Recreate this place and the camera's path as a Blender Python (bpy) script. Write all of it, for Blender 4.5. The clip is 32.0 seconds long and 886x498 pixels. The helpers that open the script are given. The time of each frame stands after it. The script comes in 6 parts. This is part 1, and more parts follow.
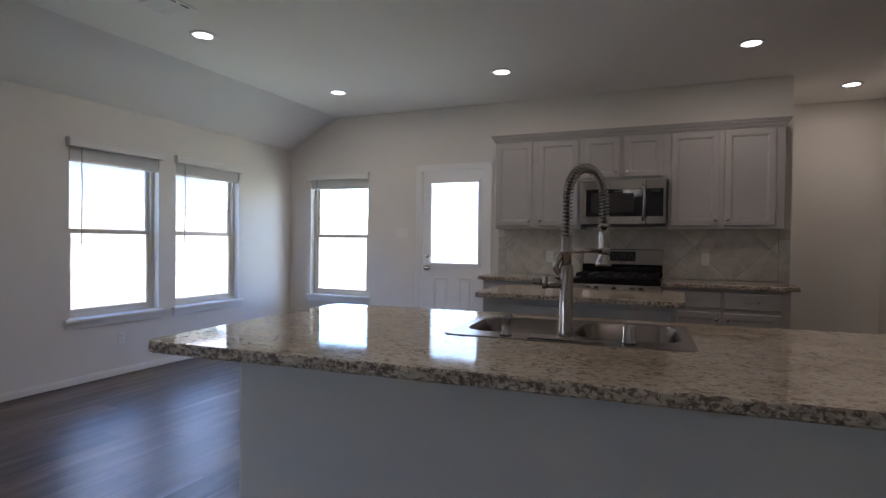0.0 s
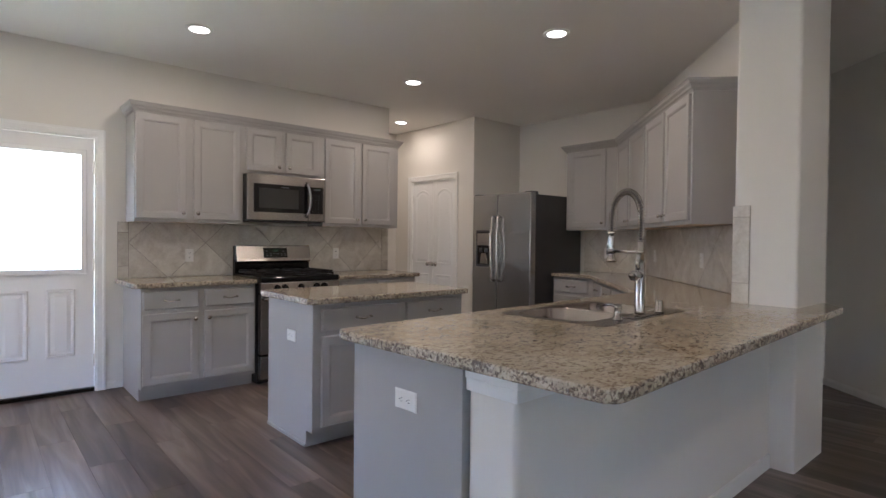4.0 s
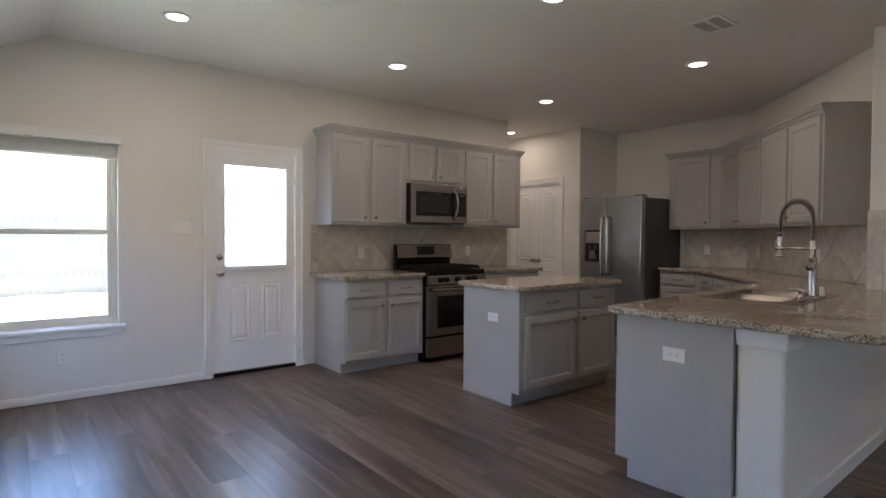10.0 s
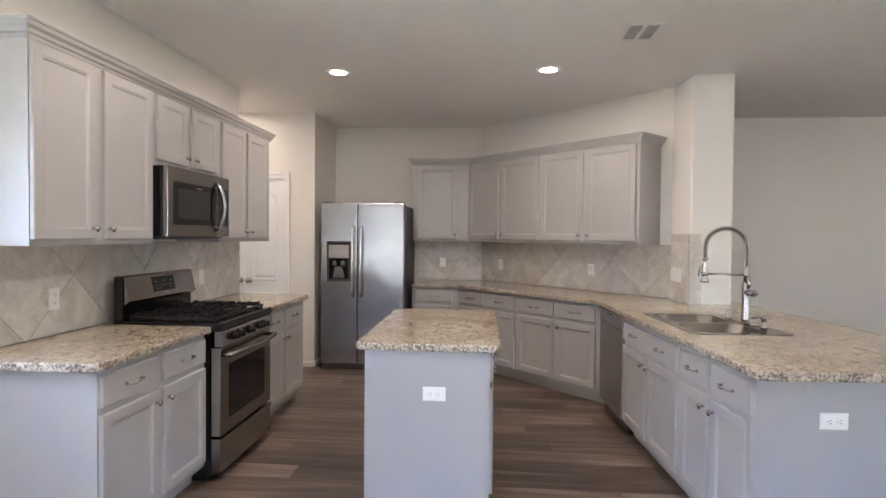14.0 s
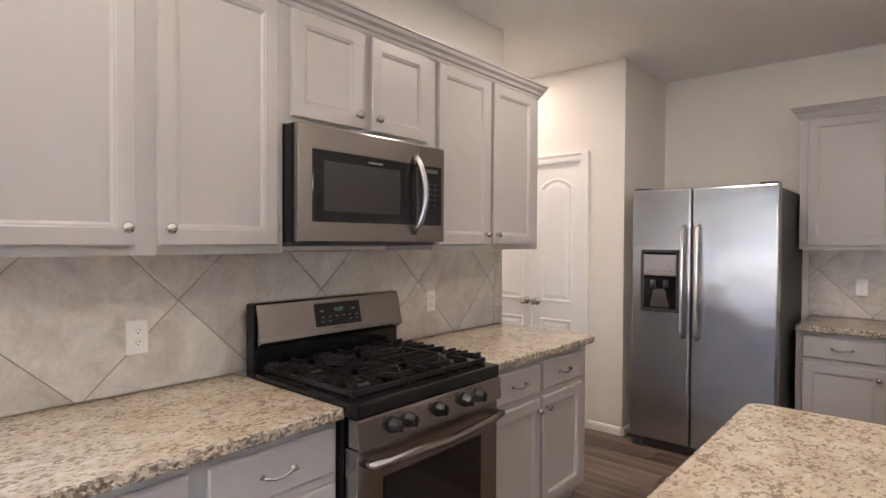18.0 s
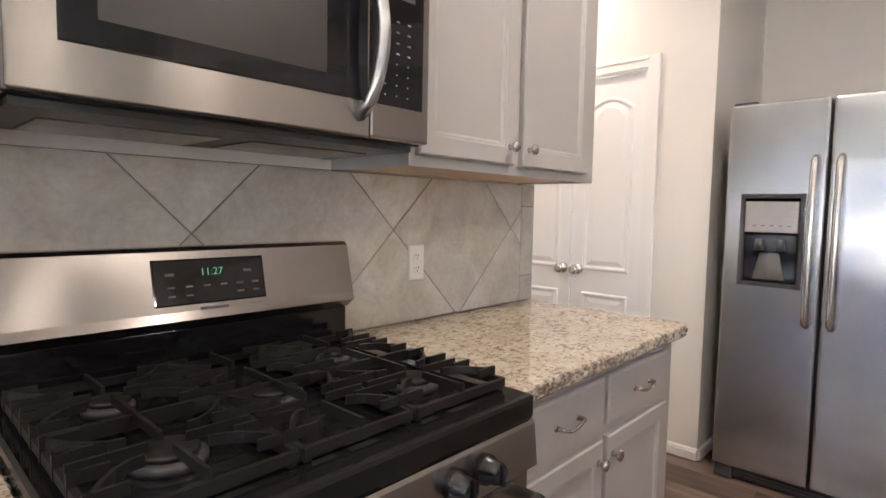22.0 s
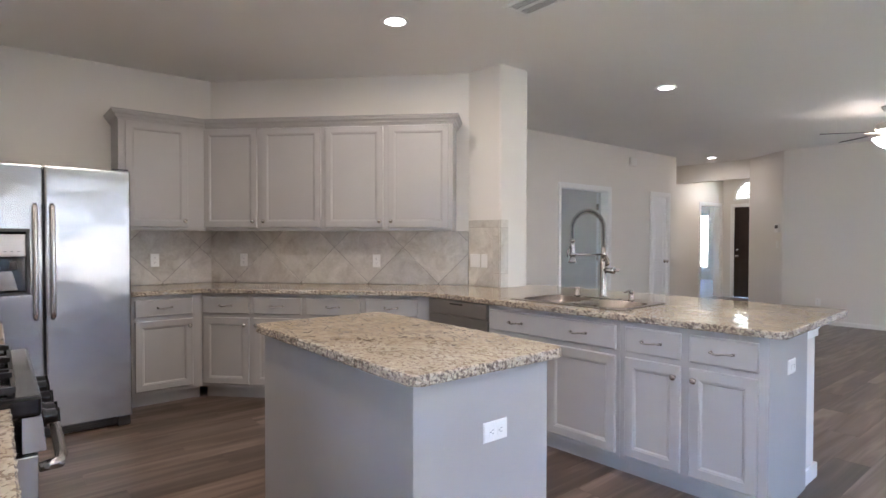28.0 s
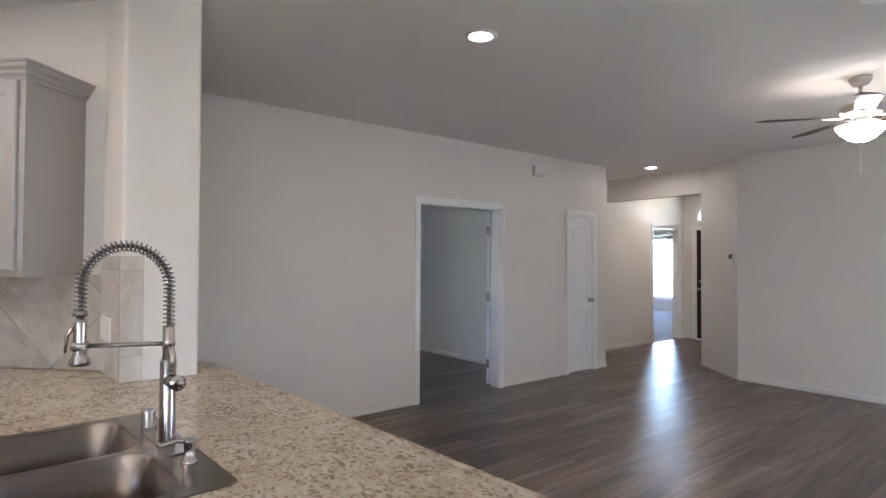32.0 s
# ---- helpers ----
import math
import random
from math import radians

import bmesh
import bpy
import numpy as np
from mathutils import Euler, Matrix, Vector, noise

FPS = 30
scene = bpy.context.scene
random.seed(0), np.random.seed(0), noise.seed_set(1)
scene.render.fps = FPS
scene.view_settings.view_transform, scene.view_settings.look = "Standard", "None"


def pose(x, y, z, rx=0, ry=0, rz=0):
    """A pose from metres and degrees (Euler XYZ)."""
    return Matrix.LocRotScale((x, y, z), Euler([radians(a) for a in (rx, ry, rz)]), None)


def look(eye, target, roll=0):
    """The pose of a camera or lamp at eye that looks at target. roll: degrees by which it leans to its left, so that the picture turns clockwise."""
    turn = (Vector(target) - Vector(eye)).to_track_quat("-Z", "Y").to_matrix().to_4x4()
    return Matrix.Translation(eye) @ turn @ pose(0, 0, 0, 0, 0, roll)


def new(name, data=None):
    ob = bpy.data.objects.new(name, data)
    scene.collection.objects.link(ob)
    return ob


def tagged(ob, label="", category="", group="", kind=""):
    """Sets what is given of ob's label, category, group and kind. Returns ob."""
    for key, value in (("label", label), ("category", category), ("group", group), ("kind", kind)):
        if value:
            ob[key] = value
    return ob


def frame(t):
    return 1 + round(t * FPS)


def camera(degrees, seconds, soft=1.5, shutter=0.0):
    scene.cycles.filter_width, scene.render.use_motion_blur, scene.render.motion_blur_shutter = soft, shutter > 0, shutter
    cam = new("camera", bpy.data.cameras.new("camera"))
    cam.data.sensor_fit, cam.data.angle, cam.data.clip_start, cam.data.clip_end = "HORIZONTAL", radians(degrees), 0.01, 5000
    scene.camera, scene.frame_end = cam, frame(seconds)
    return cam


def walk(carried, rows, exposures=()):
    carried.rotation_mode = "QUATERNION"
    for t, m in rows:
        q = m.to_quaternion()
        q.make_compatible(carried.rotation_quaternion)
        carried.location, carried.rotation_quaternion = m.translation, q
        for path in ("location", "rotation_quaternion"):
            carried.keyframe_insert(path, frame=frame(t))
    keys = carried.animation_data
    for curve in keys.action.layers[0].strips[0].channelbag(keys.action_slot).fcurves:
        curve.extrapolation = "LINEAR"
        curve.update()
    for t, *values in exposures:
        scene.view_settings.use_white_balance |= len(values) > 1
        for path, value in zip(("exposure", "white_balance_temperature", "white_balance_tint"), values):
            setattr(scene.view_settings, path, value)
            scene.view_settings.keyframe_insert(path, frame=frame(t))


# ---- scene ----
cam = camera(77.97, 32.0)
# seconds, eye x, y, z, yaw, pitch, lean
ROWS = [
    (0, 0.174, 0.044, 1.230, 23.29, -0.76, 0.68),
    (0.5, -0.121, 0.093, 1.252, 15.24, -1.11, 0.75),
    (1, -0.424, 0.177, 1.252, 5.41, -1.13, 0.75),
    (1.5, -0.761, 0.233, 1.249, -2.77, -1.09, 0.82),
    (2, -1.110, 0.218, 1.242, -11.36, -1.01, 0.97),
    (2.5, -1.458, 0.293, 1.253, -21.38, -0.96, 0.85),
    (3, -1.790, 0.385, 1.255, -29.61, -1.04, 0.77),
    (3.5, -2.142, 0.527, 1.238, -36.03, -1.02, 0.65),
    (5.5, -3.732, 0.615, 1.328, -46.56, -0.90, 0.72),
    (6, -4.014, 0.514, 1.312, -44.68, -0.82, 0.62),
    (6.5, -4.142, 0.439, 1.281, -40.99, -0.92, 0.47),
    (7, -4.164, 0.351, 1.249, -37.37, -0.93, 0.36),
    (7.5, -4.158, 0.232, 1.224, -35.12, -0.98, 0.29),
    (8, -4.194, 0.161, 1.199, -34.96, -0.92, 0.26),
    (8.5, -4.196, 0.129, 1.173, -34.97, -0.88, 0.29),
    (9, -4.159, 0.161, 1.162, -35.04, -1.01, 0.27),
    (9.5, -4.036, 0.352, 1.208, -35.64, -1.14, 0.26),
    (10, -3.937, 0.707, 1.264, -38.27, -1.30, 0.32),
    (10.5, -3.826, 1.111, 1.304, -45.61, -1.39, 0.40),
    (11, -3.833, 1.506, 1.303, -54.76, -1.44, 0.50),
    (11.5, -3.836, 1.950, 1.262, -62.57, -1.42, 0.55),
    (12, -3.840, 2.378, 1.259, -69.53, -1.38, 0.60),
    (12.5, -3.809, 2.800, 1.270, -74.98, -1.35, 0.66),
    (13, -3.745, 3.118, 1.304, -80.11, -1.36, 0.71),
    (13.5, -3.759, 3.365, 1.364, -83.47, -1.36, 0.61),
    (15.5, -3.055, 3.721, 1.539, -88.24, -1.21, 0.45),
    (16, -2.723, 3.733, 1.533, -86.73, -1.14, 0.34),
    (16.5, -2.394, 3.725, 1.501, -79.14, -1.09, 0.31),
    (17, -2.091, 3.805, 1.476, -68.42, -1.15, 0.35),
    (17.5, -1.919, 3.798, 1.448, -58.41, -1.01, 0.32),
    (18, -1.778, 3.757, 1.420, -49.12, -0.92, 0.32),
    (18.5, -1.694, 3.716, 1.377, -42.79, -1.12, 0.47),
    (19, -1.644, 3.725, 1.329, -38.46, -1.33, 0.55),
    (19.5, -1.590, 3.749, 1.271, -35.57, -2.24, 0.74),
    (20, -1.423, 3.864, 1.229, -34.33, -3.89, 0.82),
    (20.5, -1.302, 4.039, 1.227, -34.29, -4.23, 0.85),
    (21, -1.143, 4.195, 1.224, -34.22, -4.20, 0.87),
    (21.5, -0.984, 4.307, 1.256, -36.60, -4.25, 0.95),
    (22, -0.828, 4.459, 1.267, -46.90, -4.11, 1.05),
    (22.5, -0.744, 4.526, 1.278, -59.30, -3.93, 1.14),
    (23, -0.660, 4.545, 1.285, -68.58, -3.43, 1.22),
    (23.5, -0.555, 4.530, 1.308, -75.27, -1.91, 1.08),
    (24, -0.603, 4.568, 1.324, -85.83, -1.22, 0.89),
    (24.5, -0.772, 4.636, 1.333, -96.58, -1.07, 0.77),
    (25, -1.112, 4.644, 1.337, -104.90, -1.03, 0.65),
    (25.5, -1.418, 4.735, 1.314, -113.26, -1.03, 0.39),
    (26, -1.648, 4.865, 1.282, -119.53, -0.82, 0.11),
    (26.5, -1.905, 4.941, 1.280, -123.60, -0.92, 0.09),
    (28.5, -2.390, 5.127, 1.318, -131.39, -1.14, 0.10),
    (29, -2.311, 5.018, 1.322, -134.53, -1.21, 0.13),
    (29.5, -2.191, 4.795, 1.326, -139.42, -0.87, 0.26),
    (30, -2.063, 4.387, 1.349, -146.56, 0.20, 0.18),
    (30.5, -2.066, 3.910, 1.379, -148.75, 0.55, 0.25),
    (31, -2.063, 3.434, 1.410, -148.42, 1.05, -0.00),
    (31.5, -2.011, 2.865, 1.458, -141.32, 1.22, 0.45),
    (32, -1.968, 2.297, 1.459, -128.80, 1.08, 0.31),
]


def eye_pose(x, y, z, yaw, pitch, lean):
    """A camera pose from its eye, heading, pitch and lean."""
    a, b = radians(yaw), radians(pitch)
    ahead = Vector((-math.sin(a) * math.cos(b), math.cos(a) * math.cos(b), math.sin(b)))
    eye = Vector((x, y, z))
    return look(eye, eye + ahead, lean)


EXPOSURES = [(0.0, 3.32, 5410, 17), (2.0, 3.63, 5460, 17), (3.5, 4.35, 5530, 15), (6.0, 4.33, 5580, 13.5), (7.0, 3.78, 5740, 14), (10.0, 3.85, 5740, 14), (11.0, 4.2, 5640, 14), (12.0, 4.72, 5540, 13.5), (13.0, 5.05, 5520, 13.5), (16.0, 5.18, 5680, 16.5), (17.0, 5.28, 5680, 17), (18.0, 5.25, 5670, 17), (20.0, 5.25, 5640, 16.5), (22.0, 5.58, 5540, 15), (24.0, 5.18, 5560, 15), (25.0, 5.1, 5560, 15.5), (26.5, 5.13, 5490, 14.5), (29.0, 5.12, 5400, 14), (30.0, 4.95, 5370, 14), (32.0, 4.95, 5360, 15)]
walk(cam, [(t, eye_pose(*r)) for t, *r in ROWS], EXPOSURES)
SKY, LENS, BOWL, SPOT_W, FAN_W = 0.15, 0.8, 0.5, 0.33, 0.10

# ---------- world and sun ----------
world = bpy.data.worlds.new("sky_world")
scene.world = world
world.use_nodes = True
wn = world.node_tree.nodes
wl = world.node_tree.links
sky = wn.new("ShaderNodeTexSky")
sky.sky_type = "NISHITA"
sky.sun_disc = False
SUN_EL, SUN_AZ = radians(60), radians(84)
sky.sun_elevation, sky.sun_rotation = SUN_EL, SUN_AZ
wl.new(sky.outputs["Color"], wn["Background"].inputs["Color"])
wn["Background"].inputs["Strength"].default_value = SKY
sun_data = bpy.data.lights.new("sun", "SUN")
sun_data.energy, sun_data.angle, sun_data.color = 5.0, radians(0.6), (1.0, 0.94, 0.86)
sun = new("sun", sun_data)
sdir = Vector((math.sin(SUN_AZ) * math.cos(SUN_EL), math.cos(SUN_AZ) * math.cos(SUN_EL), math.sin(SUN_EL)))
sun.matrix_world = Matrix.Translation((0, 0, 20)) @ (-sdir).to_track_quat("-Z", "Y").to_matrix().to_4x4()


# ---------- materials ----------
def nodes_of(name):
    m = bpy.data.materials.new(name)
    m.use_nodes = True
    n, l = m.node_tree.nodes, m.node_tree.links
    return m, n, l, n["Principled BSDF"]


def coords(n, l, scale=(1, 1, 1), kind="Object"):
    tc = n.new("ShaderNodeTexCoord")
    mp = n.new("ShaderNodeMapping")
    mp.inputs["Scale"].default_value = scale
    l.new(tc.outputs[kind], mp.inputs["Vector"])
    return mp.outputs["Vector"]


def noise_tex(n, l, vec, scale, detail=4.0, rough=0.55, distort=0.0):
    t = n.new("ShaderNodeTexNoise")
    t.inputs["Scale"].default_value = scale
    t.inputs["Detail"].default_value = detail
    t.inputs["Roughness"].default_value = rough
    t.inputs["Distortion"].default_value = distort
    l.new(vec, t.inputs["Vector"])
    return t


def ramp(n, l, fac, stops):
    r = n.new("ShaderNodeValToRGB")
    e = r.color_ramp.elements
    while len(e) < len(stops):
        e.new(0.5)
    for k, (p, c) in zip(e, stops):
        k.position = p
        k.color = (*c, 1) if len(c) == 3 else c
    l.new(fac, r.inputs["Fac"])
    return r.outputs["Color"]


def mixed(n, l, fac, a, b, mode="MIX"):
    m = n.new("ShaderNodeMix")
    m.data_type, m.blend_type = "RGBA", mode
    for sock, v in ((m.inputs["Factor"], fac), (m.inputs["A"], a), (m.inputs["B"], b)):
        if hasattr(v, "is_linked"):
            l.new(v, sock)
        elif isinstance(v, (int, float)):
            sock.default_value = v
        else:
            sock.default_value = (*v, 1)
    return m.outputs["Result"]


def bumped(n, l, bsdf, height, strength, distance=0.01):
    b = n.new("ShaderNodeBump")
    b.inputs["Strength"].default_value = strength
    b.inputs["Distance"].default_value = distance
    l.new(height, b.inputs["Height"])
    l.new(b.outputs["Normal"], bsdf.inputs["Normal"])


def paint(name, color, rough, grain=220.0, bump=0.12, spread=0.06, big=1.3, metal=0.0, coord="Object"):
    """Painted or moulded surface: slow tone drift, fine relief, uneven gloss."""
    m, n, l, b = nodes_of(name)
    v = coords(n, l, kind=coord)
    slow = noise_tex(n, l, v, big, 3)
    lo = tuple(c * (1 - spread) for c in color)
    hi = tuple(min(1, c * (1 + spread * 0.6)) for c in color)
    l.new(ramp(n, l, slow.outputs["Fac"], [(0.3, lo), (0.7, hi)]), b.inputs["Base Color"])
    fine = noise_tex(n, l, v, grain, 2)
    r = n.new("ShaderNodeMapRange")
    r.inputs["To Min"].default_value, r.inputs["To Max"].default_value = rough * 0.88, min(1, rough * 1.12)
    l.new(slow.outputs["Fac"], r.inputs["Value"])
    l.new(r.outputs["Result"], b.inputs["Roughness"])
    b.inputs["Metallic"].default_value = metal
    bumped(n, l, b, fine.outputs["Fac"], bump, 0.002)
    return m


def plain(name, color, rough, metal=0.0, emit=None):
    m, n, l, b = nodes_of(name)
    b.inputs["Base Color"].default_value = (*color, 1)
    b.inputs["Roughness"].default_value = rough
    b.inputs["Metallic"].default_value = metal
    if emit:
        b.inputs["Emission Color"].default_value = (*emit[0], 1)
        b.inputs["Emission Strength"].default_value = emit[1]
    return m


M_WALL = paint("wall_paint", (0.75, 0.72, 0.668), 0.62, grain=160, bump=0.25, spread=0.03, big=0.7)
M_CEIL = paint("ceiling_paint", (0.84, 0.82, 0.785), 0.85, grain=120, bump=0.35, spread=0.03, big=0.6)
M_TRIM = paint("white_trim_paint", (0.84, 0.835, 0.82), 0.35, grain=80, bump=0.05, spread=0.02)
M_BASEPAINT = paint("off_white_baseboard_paint", (0.75, 0.725, 0.68), 0.5, grain=80, bump=0.05, spread=0.03)
M_DOORW = paint("white_door_paint", (0.85, 0.85, 0.85), 0.38, grain=90, bump=0.06, spread=0.02)
M_CAB = paint("taupe_grey_cabinet_paint", (0.391, 0.377, 0.363), 0.40, grain=140, bump=0.06, spread=0.04, big=2.2)
M_CABWOOD = paint("raw_maple_cabinet_floor", (0.55, 0.40, 0.25), 0.5, grain=60, bump=0.1, spread=0.12, big=6)
M_PLASTIC = paint("white_plastic", (0.80, 0.79, 0.76), 0.30, grain=60, bump=0.02, spread=0.02)
M_DARKSLOT = plain("dark_slot", (0.03, 0.03, 0.03), 0.6)
M_DUCT = plain("shadowed_duct", (0.05, 0.05, 0.05), 0.8)
M_BLACK = paint("black_enamel", (0.008, 0.008, 0.009), 0.12, grain=40, bump=0.03, spread=0.2)
M_IRON = paint("cast_iron", (0.012, 0.011, 0.011), 0.45, grain=300, bump=0.3, spread=0.25)
for dull, amount in ((M_IRON, 0.4), (M_BLACK, 0.45)):
    dull.node_tree.nodes["Principled BSDF"].inputs["Specular IOR Level"].default_value = amount
M_BGLASS = plain("black_glass", (0.008, 0.008, 0.010), 0.06)
M_SMOKE = paint("grey_door_screen", (0.026, 0.024, 0.022), 0.32, grain=500, bump=0.1, spread=0.1)
M_DARKPLASTIC = paint("dark_grey_plastic", (0.05, 0.05, 0.055), 0.4, grain=120, bump=0.05, spread=0.1)
M_DARKWOOD = paint("dark_stained_door", (0.030, 0.018, 0.013), 0.35, grain=60, bump=0.1, spread=0.3, big=4)
M_CARPET = paint("beige_carpet", (0.36, 0.33, 0.29), 0.95, grain=500, bump=0.8, spread=0.12, big=3)
M_BLIND = paint("white_blind_slats", (0.78, 0.77, 0.74), 0.45, grain=80, bump=0.03, spread=0.03)
M_VINYL = paint("almond_vinyl_frame", (0.70, 0.66, 0.57), 0.4, grain=80, bump=0.03, spread=0.03)
M_LENS = plain("lamp_lens", (0.9, 0.9, 0.88), 0.5, emit=((1.0, 0.93, 0.82), LENS))
M_BOWL = plain("frosted_glass_bowl", (0.9, 0.9, 0.88), 0.4, emit=((1.0, 0.93, 0.82), BOWL))
M_DISPLAY = plain("lit_digits", (0.02, 0.05, 0.03), 0.4, emit=((0.35, 0.9, 0.40), 0.008))
M_GREYPRINT = plain("grey_print", (0.13, 0.13, 0.135), 0.5)


def brushed(name, color, rough, axis_scale, spread=0.03, aniso=0.0, turn=0.0):
    """Brushed metal with fine streaks along one axis; aniso spreads its reflections sideways."""
    m, n, l, b = nodes_of(name)
    v = coords(n, l, axis_scale)
    st = noise_tex(n, l, v, 1.0, 3, 0.5)
    lo, hi = tuple(c * (1 - spread) for c in color), tuple(min(1, c * (1 + spread)) for c in color)
    l.new(ramp(n, l, st.outputs["Fac"], [(0.3, lo), (0.7, hi)]), b.inputs["Base Color"])
    r = n.new("ShaderNodeMapRange")
    r.inputs["To Min"].default_value, r.inputs["To Max"].default_value = rough * (0.99 if aniso else 0.92), rough * (1.01 if aniso else 1.1)
    l.new(st.outputs["Fac"], r.inputs["Value"])
    l.new(r.outputs["Result"], b.inputs["Roughness"])
    b.inputs["Metallic"].default_value = 1.0
    if aniso:
        b.inputs["Anisotropic"].default_value = aniso
        b.inputs["Anisotropic Rotation"].default_value = turn
        t = n.new("ShaderNodeTangent")
        t.direction_type, t.axis = "RADIAL", "Z"
        l.new(t.outputs["Tangent"], b.inputs["Tangent"])
    return m


M_STEEL = brushed("brushed_stainless_steel", (0.37, 0.345, 0.32), 0.22, (2, 2, 700), 0.03, 0.75, 0.25)
M_STEELV = brushed("stainless_steel_door_skin", (0.435, 0.438, 0.445), 0.25, (400, 400, 2), 0.008, 0.85)


def wavy(m, scale, strength):
    """Slow waves in a thin metal skin."""
    n, l = m.node_tree.nodes, m.node_tree.links
    w = noise_tex(n, l, coords(n, l, scale), 1.0, 2, 0.5)
    bumped(n, l, n["Principled BSDF"], w.outputs["Fac"], strength, 0.02)


wavy(M_STEELV, (2.2, 2.2, 2.4), 0.6)
M_SINK = paint("satin_sink_steel", (0.295, 0.262, 0.235), 0.24, grain=500, bump=0.02, spread=0.04, big=5, metal=1.0)
M_NICKEL = brushed("satin_nickel", (0.60, 0.575, 0.545), 0.22, (60, 60, 60), 0.04)
M_FAUCET = brushed("warm_nickel_faucet", (0.44, 0.412, 0.382), 0.2, (60, 60, 60), 0.04)
M_STEELDW = brushed("stainless_dishwasher_front", (0.43, 0.405, 0.385), 0.38, (2, 2, 700), 0.03)
M_FANMETAL = brushed("brushed_nickel_fan", (0.52, 0.50, 0.47), 0.3, (60, 60, 60), 0.05)
M_FRIDGESIDE = paint("dark_grey_fridge_side", (0.055, 0.055, 0.058), 0.5, grain=200, bump=0.2, spread=0.1)


def granite(name, more=0.0, rough=0.06, relief=0.008, raw_skylit=0.0):
    """Cream granite with drawn-out brown flakes, some with charcoal hearts; more: how much darker flake shows; the last
    mixes in grey for skylight on paler unsealed stone.
    """
    m, n, l, b = nodes_of(name)
    v = coords(n, l)
    va = coords(n, l, (0.72, 1.0, 0.9))

    def plus(x, y, k):
        s = n.new("ShaderNodeMath")
        s.operation = "MULTIPLY_ADD"
        s.inputs[1].default_value = k
        l.new(y, s.inputs[0])
        l.new(x, s.inputs[2])
        return s.outputs[0]

    big = noise_tex(n, l, v, 4.5, 3, 0.6)
    base = ramp(n, l, big.outputs["Fac"], [(0.32, (0.39, 0.322, 0.232)), (0.5, (0.46, 0.390, 0.287)), (0.68, (0.51, 0.446, 0.345))])
    pale = noise_tex(n, l, va, 30.0, 3, 0.6, 0.5)
    c = mixed(n, l, ramp(n, l, pale.outputs["Fac"], [(0.48, (0, 0, 0)), (0.62, (0.7, 0.7, 0.7))]), base, (0.545, 0.485, 0.385))
    cluster = noise_tex(n, l, v, 11.0, 2, 0.5)
    soft = noise_tex(n, l, va, 56.0, 3, 0.6, 0.6)
    c = mixed(n, l, ramp(n, l, soft.outputs["Fac"], [(0.52, (0, 0, 0)), (0.64, (0.75, 0.75, 0.75))]), c, (0.34, 0.272, 0.20))
    flake = noise_tex(n, l, va, 88.0, 4, 0.6, 0.35)
    fsum = plus(plus(flake.outputs["Fac"], cluster.outputs["Fac"], 0.28), soft.outputs["Fac"], 0.20)
    c = mixed(n, l, ramp(n, l, fsum, [(0.790 - more, (0, 0, 0)), (0.822 - more, (0.8, 0.8, 0.8))]), c, (0.195, 0.145, 0.102))
    grain = noise_tex(n, l, va, 190.0, 3, 0.6, 0.5)
    c = mixed(n, l, ramp(n, l, grain.outputs["Fac"], [(0.60, (0, 0, 0)), (0.66, (0.4, 0.4, 0.4))]), c, (0.31, 0.25, 0.19))
    heart = noise_tex(n, l, va, 96.0, 4, 0.6, 0.3)
    hsum = plus(plus(heart.outputs["Fac"], flake.outputs["Fac"], 0.55), cluster.outputs["Fac"], 0.25)
    c = mixed(n, l, ramp(n, l, hsum, [(1.0 - 1.6 * more, (0, 0, 0)), (1.04 - 1.6 * more, (0.85, 0.85, 0.85))]), c, (0.085, 0.060, 0.045))
    # Grey mixed in: paler raw stone and the skylight its rough edge reflects
    if raw_skylit:
        c = mixed(n, l, raw_skylit, c, (0.47, 0.455, 0.435))
    l.new(c, b.inputs["Base Color"])
    b.inputs["Roughness"].default_value = rough
    bumped(n, l, b, grain.outputs["Fac"], relief, 0.001)
    return m


M_GRANITE = granite("speckled_beige_granite")
M_GRANITEEDGE = granite("chiselled_granite_edge", 0.040, 0.24, 0.6, 0.12)


